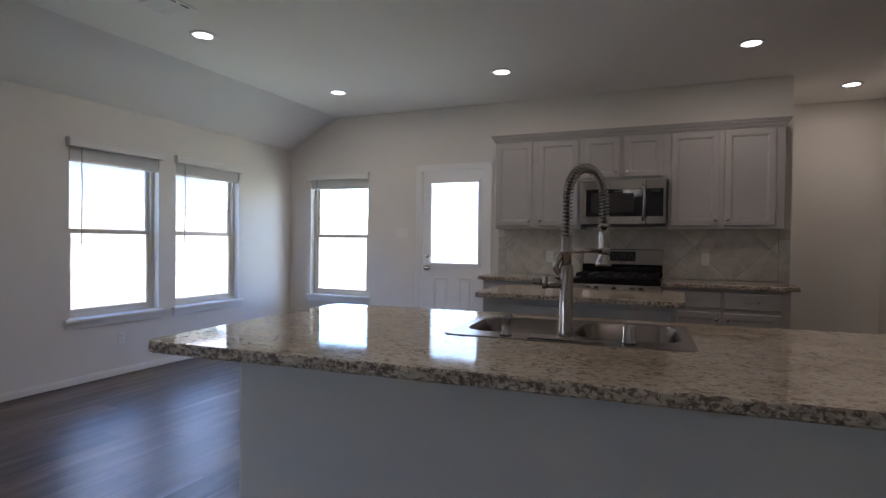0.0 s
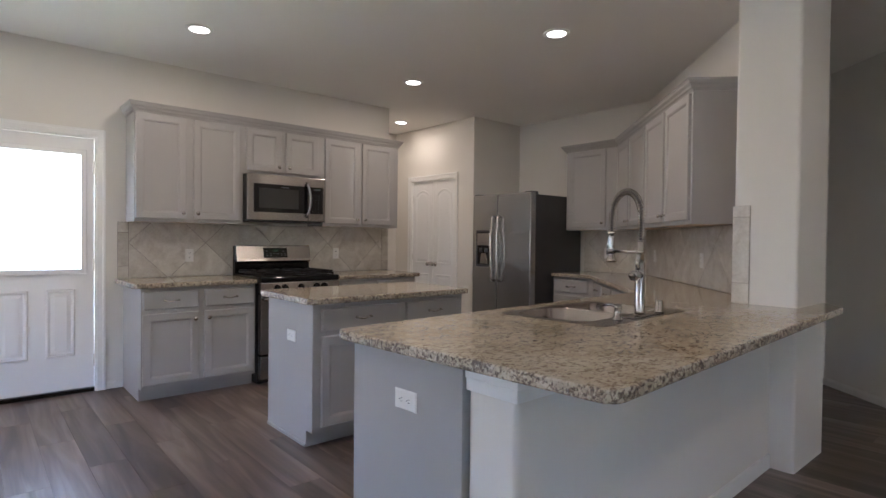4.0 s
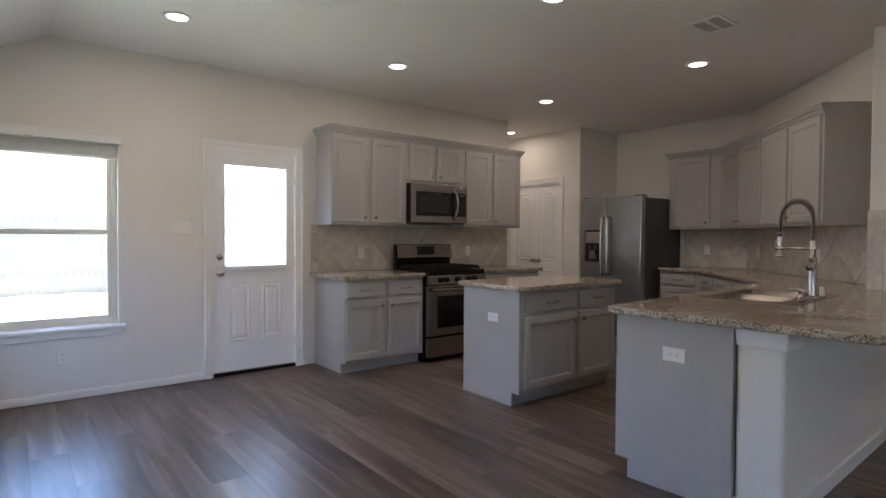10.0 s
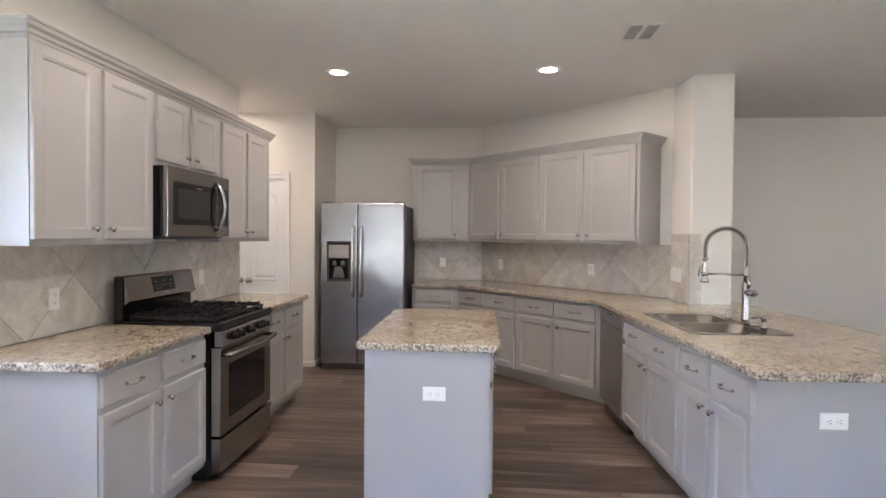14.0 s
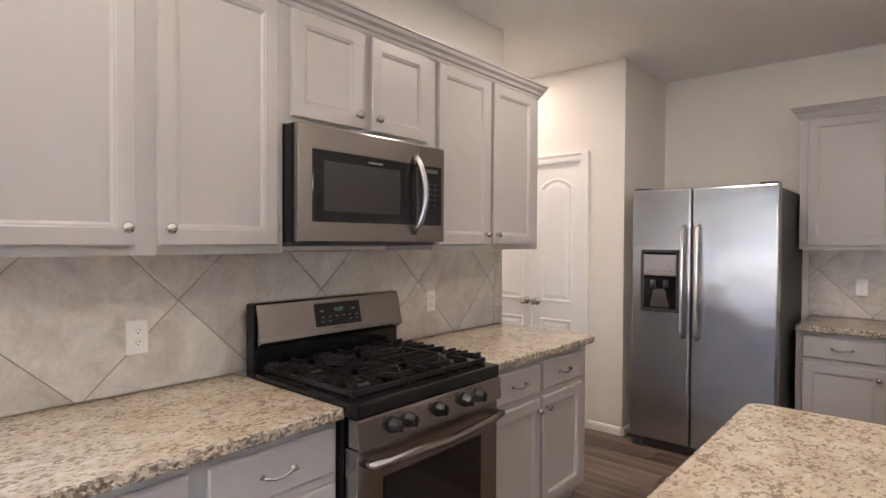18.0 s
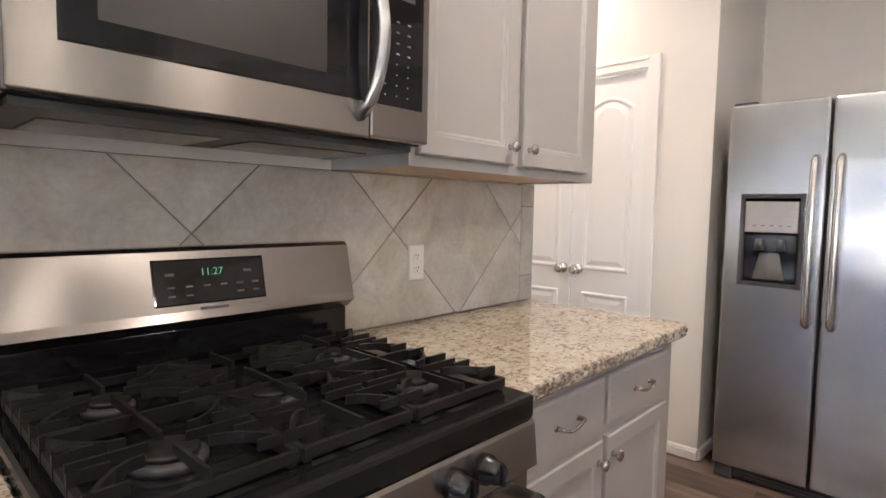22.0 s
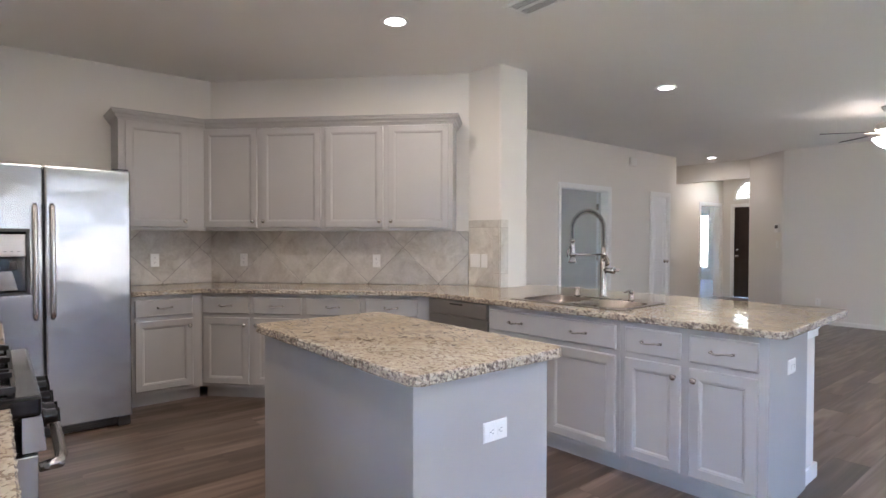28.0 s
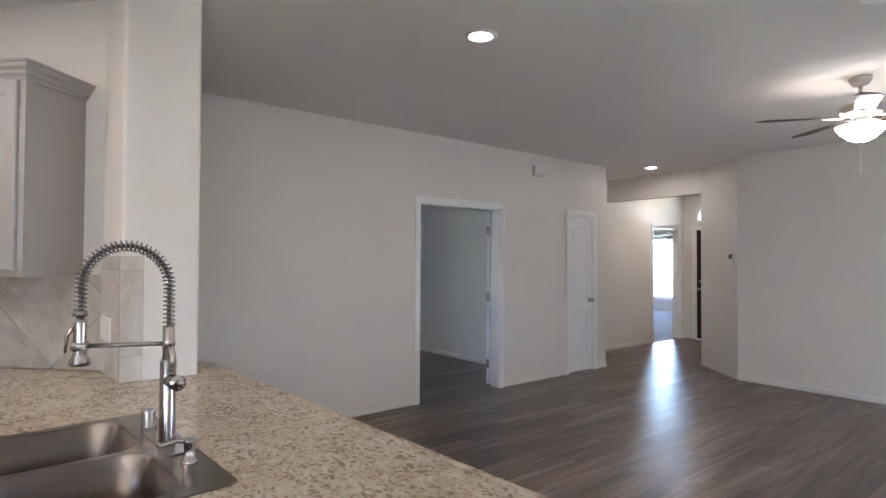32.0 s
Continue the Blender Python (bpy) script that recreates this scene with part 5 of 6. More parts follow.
        fin(bm, (x0, y0 + 2 * hy), (x1, y0 + 2 * hy), 0.009, zb - 0.008, zt - 0.004)
        for cy in (y0 + hy, y1 - hy):
            for k in range(4):
                t = k * math.pi / 2
                dx, dy = math.cos(t), math.sin(t)
                s = hx if k % 2 == 0 else hy
                fin(bm, (cx + dx * 0.024, cy + dy * 0.024), (cx + dx * s, cy + dy * s), 0.006, zb + 0.003, zt)
            # swept corner bars: out from beside the burner, bending to the long sides
            for sx in (-1, 1):
                for sy in (-1, 1):
                    pts = [(cx + sx * (0.040 + (hx - 0.040) * u), cy + sy * (0.034 + (hy * 0.80 - 0.034) * u * u)) for u in (0, 0.25, 0.5, 0.75, 1)]
                    for p, q in zip(pts, pts[1:]):
                        fin(bm, p, q, 0.006, zb + 0.003, zt)
            for k in range(4):
                yy = cy + (k - 1.5) * hy * 0.52
                for sx, xe in ((-1, x0), (1, x1)):
                    fin(bm, (xe - sx * 0.040, yy), (xe + sx * 0.002, yy), 0.006, zb + 0.006, zt + 0.003)
                    fin(bm, (xe - sx * 0.004, yy), (xe + sx * 0.006, yy), 0.007, 0.931, zt + 0.003)
        for px, py in ((x0 + 0.006, y0 + 0.006), (x1 - 0.006, y0 + 0.006), (x0 + 0.006, y1 - 0.006), (x1 - 0.006, y1 - 0.006)):
            add_box(bm, px - 0.006, px + 0.006, py - 0.006, py + 0.006, 0.9235, 0.933)
        part("grate", bm, M_IRON, e, "black cast-iron grate")


gas_range()


def microwave():
    x0, x1, z0, z1 = -0.696, 0.064, 1.398, 1.822
    w, h, D = x1 - x0, z1 - z0, 0.362
    e = empty("microwave", pose(x0, Y_S - 0.01, z0), "stainless over-the-range microwave with black glass under the cabinet", "microwave")
    bm = boxm(0, w, -D, 0, 0.012, h, 0.003)
    part("body", bm, M_BLACK, e, "black case")
    bm = boxm(0.01, w - 0.01, -D + 0.02, -0.01, 0.0, 0.0115)
    part("bottom_plate", bm, M_DARKPLASTIC, e)
    part("grease_filter", boxm(0.06, w * 0.46, -D + 0.12, -0.05, -0.004, -0.0005), M_STEEL, e)
    part("grease_filter", boxm(w * 0.54, w - 0.06, -D + 0.12, -0.05, -0.004, -0.0005), M_STEEL, e)
    dw = w * 0.775
    d = part("door", boxm(0.0, dw, -D - 0.028, -D - 0.0005, 0.014, h, 0.003), M_STEEL, e, "brushed stainless door")
    part("glass", add_panel(bmesh.new(), 0.058, dw - 0.006, 0.085, h - 0.085, [(0.0, -D - 0.029), (0.003, -D - 0.030), (0.05, -D - 0.030), (0.051, -D - 0.0294)], -D - 0.02), M_BGLASS, d, "black door glass")
    part("window_screen", add_panel(bmesh.new(), 0.105, dw - 0.105, 0.122, h - 0.122, [(0.0, -D - 0.0297), (0.001, -D - 0.0301)], -D - 0.028), M_SMOKE, d, "grey perforated screen behind the glass")
    part("panel", boxm(dw + 0.002, w, -D - 0.028, -D - 0.0005, 0.014, h, 0.006), M_STEEL, e, "stainless control side")
    kp = part("keypad", add_panel(bmesh.new(), dw + 0.004, w - 0.022, 0.085, h - 0.085, [(0.0, -D - 0.029), (0.003, -D - 0.030)], -D - 0.02), M_BGLASS, e, "black keypad")
    for r in range(8):
        for c in range(3):
            x = dw + 0.036 + c * 0.032
            z = 0.105 + r * 0.022
            part("key_mark", boxm(x, x + (0.009 if r > 3 else 0.004), -D - 0.0308, -D - 0.0301, z, z + 0.0035), M_GREYPRINT, kp)
    bm = boxm(dw + 0.05, w - 0.05, -D - 0.0308, -D - 0.0301, h - 0.115, h - 0.1)
    disp = part("display", bm, M_DARKPLASTIC, kp)
    clock("11:26", 0.016, Matrix.Translation(((dw + w) / 2, -D - 0.0312, h - 0.1075)), disp)
    part("badge", boxm(dw * 0.53, dw * 0.53 + 0.075, -D - 0.0308, -D - 0.0301, h - 0.112, h - 0.104), M_GREYPRINT, d)
    hx = dw - 0.012
    pts = []
    for k in range(13):
        t = k / 12
        pts.append((hx - 0.012 + 0.016 * math.sin(math.pi * t), -D - 0.028 - 0.052 * math.sin(math.pi * t) ** 0.6, 0.05 + (h - 0.1) * t))
    part("handle", tube(pts, [0.010] + [0.0135] * 11 + [0.010], 12), M_STEELV, d, "bowed stainless handle", True)


microwave()


def fridge():
    y0, y1, xf, h = 4.372, 5.262, 1.970, 1.772
    w = y1 - y0
    e = empty("refrigerator", pose(X_R - 0.03, y1, 0, 0, 0, -90), "side-by-side stainless refrigerator with ice dispenser in the alcove", "refrigerator")
    D = X_R - 0.03 - xf
    bm = boxm(0.004, w - 0.004, -D + 0.085, 0, 0.03, h - 0.02, 0.004)
    part("cabinet", bm, M_FRIDGESIDE, e, "dark grey textured side panels")
    s = 0.397
    for nm, a, b in (("freezer_door", 0.002, s - 0.003), ("fresh_door", s + 0.003, w - 0.002)):
        bm = boxm(a, b, -D, -D + 0.08, 0.075, h, 0.0)
        vert = [ed for ed in bm.edges if abs(ed.verts[0].co.z - ed.verts[1].co.z) > 1 and ed.verts[0].co.y < -D + 0.01]
        bmesh.ops.bevel(bm, geom=vert, offset=0.014, segments=4, profile=0.5, affect="EDGES")
        top = [ed for ed in bm.edges if ed.verts[0].co.z > h - 0.001 and ed.verts[1].co.z > h - 0.001]
        bmesh.ops.bevel(bm, geom=top, offset=0.012, segments=3, profile=0.5, affect="EDGES")
        d = part(nm, bm, M_STEELV, e, "brushed stainless door")
        hx = s - 0.045 if nm == "freezer_door" else s + 0.045
        pts = [(hx, -D - 0.001, 0.79), (hx, -D - 0.032, 0.805)]
        for k in range(9):
            t = k / 8
            pts.append((hx, -D - 0.040 - 0.016 * math.sin(math.pi * t), 0.83 + 0.65 * t))
        pts += [(hx, -D - 0.032, 1.505), (hx, -D - 0.001, 1.52)]
        part("handle", tube(pts, [0.013] + [0.015] * (len(pts) - 2) + [0.013], 12), M_NICKEL, d, "long bowed stainless handle", True)
        if nm == "freezer_door":
            dx0, dx1, dz0, dz1 = 0.07, 0.325, 0.945, 1.365
            disp = part("dispenser", add_panel(bmesh.new(), dx0, dx1, dz0, dz1, [(0.0, -D - 0.006), (0.006, -D - 0.009), (0.018, -D - 0.009), (0.022, -D + 0.0)], -D + 0.001), M_DARKPLASTIC, d, "dark grey dispenser surround")
            part("recess", boxm(dx0 + 0.025, dx1 - 0.025, -D - 0.0035, -D - 0.0008, dz0 + 0.03, dz0 + 0.235), M_BGLASS, disp, "black dispenser recess")
            part("keypad", add_panel(bmesh.new(), dx0 + 0.022, dx1 - 0.022, dz0 + 0.245, dz1 - 0.035, [(0.0, -D - 0.010), (0.003, -D - 0.012)], -D - 0.001), M_STEELDW, disp, "silver dispenser keypad")
            for px in (0.155, 0.24):
                part("nozzle", lathe([(0, 0), (0.022, 0), (0.016, 0.05), (0, 0.05)], 12, Matrix.Translation((px, -D - 0.012, dz0 + 0.165))), M_DARKPLASTIC, disp, "", True)
            bm = bmesh.new()
            vs = [bm.verts.new(p) for p in ((0.16, -D - 0.014, dz0 + 0.155), (0.235, -D - 0.014, dz0 + 0.155), (0.262, -D - 0.006, dz0 + 0.035), (0.133, -D - 0.006, dz0 + 0.035))]
            bm.faces.new(vs)
            r = bmesh.ops.extrude_face_region(bm, geom=list(bm.faces))
            bmesh.ops.translate(bm, verts=[v for v in r["geom"] if isinstance(v, bmesh.types.BMVert)], vec=(0, 0.003, 0))
            part("paddle", bm, M_STEEL, disp, "metal dispenser paddle")
            bm = bmesh.new()
            for k in range(5):
                add_box(bm, 0.125 + k * 0.034, 0.141 + k * 0.034, -D - 0.0128, -D - 0.0121, dz0 + 0.275, dz0 + 0.279)
            part("badge", bm, M_GREYPRINT, disp)
    bm = boxm(0.02, w - 0.02, -D + 0.035, -D + 0.085, 0.012, 0.07, 0.003)
    gr = part("kick_grille", bm, M_DARKPLASTIC, e, "dark base grille")
    for k in range(3):
        part("slat", boxm(0.12, w - 0.12, -D + 0.031, -D + 0.036, 0.02 + k * 0.015, 0.027 + k * 0.015), M_DARKSLOT, gr)
    for x in (0.01, w - 0.09):
        part("foot_cover", boxm(x, x + 0.08, -D + 0.015, -D + 0.08, 0.0015, 0.07, 0.006), M_FRIDGESIDE, e)
    for x in (0.01, w - 0.11):
        part("hinge_cover", boxm(x, x + 0.10, -D + 0.02, -D + 0.13, h - 0.019, h + 0.012, 0.006), M_FRIDGESIDE, e)


fridge()


def dishwasher():
    e = empty("dishwasher", pen(2.303), "stainless steel dishwasher under the granite worktop", "dishwasher")
    bm = boxm(0.004, 0.598, -PD + 0.03, 0, 0.02, 0.862)
    part("tub", bm, M_DARKPLASTIC, e)
    d = part("door", boxm(0.006, 0.594, -PD - 0.02, -PD + 0.029, 0.11, 0.75, 0.004), M_STEELDW, e, "brushed stainless door")
    bm = boxm(0.006, 0.594, -PD - 0.024, -PD + 0.029, 0.755, 0.856, 0.005)
    p = part("control_strip", bm, M_STEELDW, e, "stainless control strip with pocket handle")
    part("pocket_handle", boxm(0.235, 0.365, -PD - 0.0265, -PD - 0.0235, 0.832, 0.842, 0.001), M_DARKSLOT, p)
    part("toe_panel", boxm(0.006, 0.594, -PD + 0.05, -PD + 0.06, 0.02, 0.105), M_BLACK, e)


dishwasher()


# ---------- sink and faucet ----------
def sink():
    m = PM @ pose(1.18, 0.462, 0.902)
    e = empty("kitchen_sink", m, "double-bowl satin stainless drop-in sink in the granite worktop", "sink")
    W, Hh = 0.412, 0.275

    def rounded(x0, x1, y0, y1, r, z, n=5):
        pts = []
        for cx, cy, a in ((x1 - r, y0 + r, -90), (x1 - r, y1 - r, 0), (x0 + r, y1 - r, 90), (x0 + r, y0 + r, 180)):
            for k in range(n + 1):
                t = radians(a + 90 * k / n)
                pts.append((cx + r * math.cos(t), cy + r * math.sin(t), z))
        return pts

    bowls = ((-0.377, -0.014, -0.165, 0.235), (0.014, 0.377, -0.165, 0.235))
    bm = bmesh.new()
    outer = [bm.verts.new(p) for p in rounded(-W, W, -Hh, Hh, 0.03, 0.0035)]
    skirt = [bm.verts.new(p) for p in rounded(-W - 0.004, W + 0.004, -Hh - 0.004, Hh + 0.004, 0.032, 0.0003)]
    k = len(outer)
    edges = [bm.edges.new((outer[i], outer[(i + 1) % k])) for i in range(k)]
    for i in range(k):
        bm.faces.new((skirt[i], skirt[(i + 1) % k], outer[(i + 1) % k], outer[i]))
    rims = []
    for b in bowls:
        ring = [bm.verts.new(p) for p in rounded(*b, 0.085, 0.0035)]
        edges += [bm.edges.new((ring[i], ring[(i + 1) % len(ring)])) for i in range(len(ring))]
        rims.append(ring)
    bmesh.ops.triangle_fill(bm, edges=edges, use_beauty=True)
    part("rim", bm, M_SINK, e)
    for b in bowls:
        bm = bmesh.new()
        loops = []
        for ins, z, r in ((0.0, 0.0035, 0.085), (0.006, -0.004, 0.083), (0.012, -0.12, 0.08), (0.03, -0.165, 0.07), (0.07, -0.178, 0.05)):
            loops.append([bm.verts.new(p) for p in rounded(b[0] + ins, b[1] - ins, b[2] + ins, b[3] - ins, r, z)])
        for a, c in zip(loops, loops[1:]):
            n = len(a)
            for i in range(n):
                bm.faces.new((a[i], a[(i + 1) % n], c[(i + 1) % n], c[i]))
        bm.faces.new(loops[-1])
        bw = part("bowl", bm, M_SINK, e, "deep rounded bowl", True)
        part("drain", lathe([(0, 0.0), (0.04, 0.0), (0.043, 0.003), (0.03, 0.001), (0, 0.0012)], 20, Matrix.Translation(((b[0] + b[1]) / 2, (b[2] + b[3]) / 2, -0.1775))), M_NICKEL, bw, "", True)


sink()


def faucet():
    m = PM @ pose(1.188, 0.240, 0.9058, 0, 0, -27)
    e = empty("kitchen_faucet", m, "tall brushed nickel spring pull-down faucet on the sink deck", "faucet")
    part("base_plate", lathe([(0, 0), (0.032, 0), (0.030, 0.006), (0.024, 0.010), (0, 0.010)], 24), M_FAUCET, e, "", True)
    part("body", lathe([(0.0, 0.01), (0.0235, 0.01), (0.0225, 0.02), (0.0225, 0.245), (0.019, 0.252), (0.0, 0.252)], 24), M_FAUCET, e, "", True)
    part("riser", lathe([(0.0, 0.252), (0.0165, 0.252), (0.0165, 0.288), (0.0185, 0.291), (0.0185, 0.304), (0.0165, 0.307), (0.0165, 0.345), (0.0135, 0.350), (0, 0.350)], 24), M_FAUCET, e, "polished upper riser", True)
    part("supply_elbow", tube([(-0.019, -0.011, 0.222), (-0.031, -0.018, 0.236), (-0.031, -0.018, 0.252), (-0.022, -0.013, 0.272), (-0.012, -0.007, 0.292)], [0.010, 0.0105, 0.0105, 0.0105, 0.010], 12), M_FAUCET, e, "curved side pipe", True)
    deck = boxm(-0.125, 0.125, -0.031, 0.031, 0.0, 0.005, 0.002)
    deck.transform(Matrix.Rotation(radians(27), 4, "Z"))
    part("deck_plate", deck, M_FAUCET, e, "oblong deck plate under the faucet")
    # side lever
    lv = part("valve", tube([(-0.010, -0.006, 0.190), (-0.062, -0.038, 0.190)], 0.0195, 16), M_FAUCET, e, "", True)
    part("valve_collar", tube([(-0.056, -0.034, 0.190), (-0.068, -0.041, 0.190)], 0.0225, 16), M_FAUCET, lv, "", True)
    part("lever", tube([(-0.066, -0.040, 0.190), (-0.080, -0.048, 0.192), (-0.096, -0.058, 0.194)], [0.011, 0.0095, 0.0105], 10), M_FAUCET, lv, "", True)
    # spring arch towards the bowls
    R = 0.1165
    top = 0.472
    path = [(0, 0, 0.345)]
    path += [(0, 0, 0.345 + (top - 0.345) * k / 4) for k in range(1, 5)]
    path += [(0, R - R * math.cos(a), top + R * math.sin(a)) for a in (math.pi * k / 16 for k in range(1, 17))]
    path += [(0, 2 * R, top - 0.085 * k / 3) for k in range(1, 4)]
    part("hose", tube(path, 0.0065, 10), M_DARKPLASTIC, e, "", True)
    P = [Vector(p) for p in path]
    cum = [0.0]
    for a, b in zip(P, P[1:]):
        cum.append(cum[-1] + (b - a).length)
    L = cum[-1]
    turns, pts = 46, []
    steps = turns * 9
    for k in range(steps + 1):
        s = L * k / steps
        i = max(0, min(len(P) - 2, int(np.searchsorted(cum, s)) - 1))
        t = (s - cum[i]) / (cum[i + 1] - cum[i])
        p = P[i].lerp(P[i + 1], t)
        d = (P[i + 1] - P[i]).normalized()
        side = Vector((1, 0, 0))
        up = d.cross(side)
        a = 2 * math.pi * turns * k / steps
        pts.append(p + (side * math.cos(a) + up * math.sin(a)) * 0.0162)
    part("spring", tube(pts, 0.0023, 5), M_FAUCET, e, "open coil spring", True)
    hz = top - 0.085
    sp = part("spray_head", lathe([(0, 0.0), (0.011, 0.0), (0.011, -0.022), (0.0165, -0.026), (0.0172, -0.034), (0.0172, -0.114), (0.020, -0.128), (0.0275, -0.142), (0.0275, -0.152), (0.024, -0.156), (0, -0.156)], 20, Matrix.Translation((0, 2 * R, hz + 0.01))), M_FAUCET, e, "", True)
    part("spring_collar", lathe([(0.0, 0.002), (0.0195, 0.002), (0.0205, 0.010), (0.0195, 0.018), (0.0, 0.018)], 20, Matrix.Translation((0, 2 * R, hz - 0.006))), M_FAUCET, sp, "", True)
    part("trigger", tube([(0.0, 2 * R + 0.020, hz - 0.035), (0, 2 * R + 0.034, hz - 0.060), (0, 2 * R + 0.036, hz - 0.080), (0, 2 * R + 0.038, hz - 0.108)], [0.006, 0.0065, 0.0055, 0.004], 8), M_FAUCET, sp, "", True)
    part("support_arm", tube([(0, 0.014, 0.297), (0, 2 * R - 0.014, 0.297)], 0.007, 10), M_FAUCET, e, "", True)
    part("arm_ring", lathe([(0.019, -0.012), (0.023, -0.012), (0.023, 0.012), (0.019, 0.012)], 20, Matrix.Translation((0, 2 * R, 0.297)), ring=True), M_FAUCET, e, "", True)


faucet()
sd = empty("soap_dispenser", PM @ pose(0.982, 0.240, 0.9058), "brushed nickel soap dispenser on the sink deck", "soap dispenser")
part("body", lathe([(0, 0), (0.022, 0), (0.020, 0.006), (0.015, 0.009), (0.015, 0.05), (0.017, 0.055), (0.017, 0.066), (0, 0.068)], 18), M_FAUCET, sd, "", True)
part("spout", tube([(0, 0.0, 0.060), (0, 0.035, 0.066), (0, 0.075, 0.058)], [0.009, 0.007, 0.006], 10), M_FAUCET, sd, "", True)
ag = empty("air_gap", PM @ pose(1.392, 0.240, 0.9058), "brushed nickel dishwasher air gap cap on the sink deck", "air gap")
part("cap", lathe([(0, 0), (0.023, 0), (0.023, 0.006), (0.020, 0.010), (0.020, 0.052), (0.016, 0.060), (0, 0.062)], 18), M_FAUCET, ag, "", True)


# ---------- ceiling fixtures ----------
def downlight(x, y, k=1.0):
    e = empty("recessed_light", pose(x, y, H), "white recessed ceiling light, lit", "ceiling light", "recessed lights")
    part("trim_ring", lathe([(0.066, -0.0008), (0.095, -0.0008), (0.094, -0.005), (0.085, -0.009), (0.070, -0.010), (0.066, -0.008)], 28, ring=True), M_PLASTIC, e, "", True)
    part("lens", lathe([(0, -0.0055), (0.066, -0.0055), (0.066, -0.0015), (0, -0.0015)], 28), M_LENS, e, "glowing frosted lens")
    ld = bpy.data.lights.new("downlight", "AREA")
    ld.shape, ld.size, ld.energy, ld.color = "DISK", 0.13, SPOT_W * k, (1.0, 0.78, 0.56)
    lo = new("downlight_lamp", ld)
    lo.parent = e
    lo.location = (0, 0, -0.0125)


for x, y in ((-3.09, 3.08), (-3.04, 4.76), (-1.29, 4.715), (-1.30, 2.96), (0.648, 4.72), (0.655, 3.050), (1.63, 6.24), (0.33, 0.18), (2.11, -4.66), (-2.376, -0.02)):
    downlight(x, y, 0.78 if y > 6 else 0.5 if y < -4 else 1.3 if x > 0.6 and y > 3 else 1.0)


def vent(x, y, w, h, rz, label="white ceiling air vent with angled slats"):
    e = empty("ceiling_vent", pose(x, y, H - 0.0005, 180, 0, rz), label, "air vent", "ceiling vents")
    # Thin dark sheet in place of the shade inside the duct
    part("backing", boxm(-w / 2 + 0.02, w / 2 - 0.02, -h / 2 + 0.02, h / 2 - 0.02, 0.0, 0.001), M_DUCT, e)
    bm = bmesh.new()
    for x0, x1, y0, y1 in ((-w / 2, w / 2, -h / 2, -h / 2 + 0.025), (-w / 2, w / 2, h / 2 - 0.025, h / 2), (-w / 2, -w / 2 + 0.025, -h / 2 + 0.025, h / 2 - 0.025), (w / 2 - 0.025, w / 2, -h / 2 + 0.025, h / 2 - 0.025), (-w / 2 + 0.025, w / 2 - 0.025, -0.012, 0.012)):
        add_box(bm, x0, x1, y0, y1, 0.0, 0.008, 0.002)
    part("frame", bm, M_PLASTIC, e)
    n = int((w - 0.06) / 0.016)
    for k in range(n):
        xx = -w / 2 + 0.035 + k * 0.016
        bm = boxm(-0.0055, 0.0055, -h / 2 + 0.026, h / 2 - 0.026, -0.0008, 0.0008)
        bm.transform(Matrix.Translation((xx, 0, 0.006)) @ Matrix.Rotation(radians(14), 4, "Y"))
        part("slat", bm, M_PLASTIC, e)


vent(-0.105, 2.555, 0.30, 0.23, 0)
vent(-2.90, 2.61, 0.28, 0.22, 0)
vent(-1.625, 0.07, 0.26, 0.25, 0)
vent(-1.385, -3.08, 0.25, 0.15, 0)
sm = empty("smoke_detector", pose(-1.267, -0.89, H - 0.0005), "white round smoke detector on the ceiling", "smoke detector")
part("base", lathe([(0, 0), (0.085, 0), (0.085, -0.018), (0.076, -0.040), (0.055, -0.048), (0, -0.050)], 28), M_PLASTIC, sm, "", True)


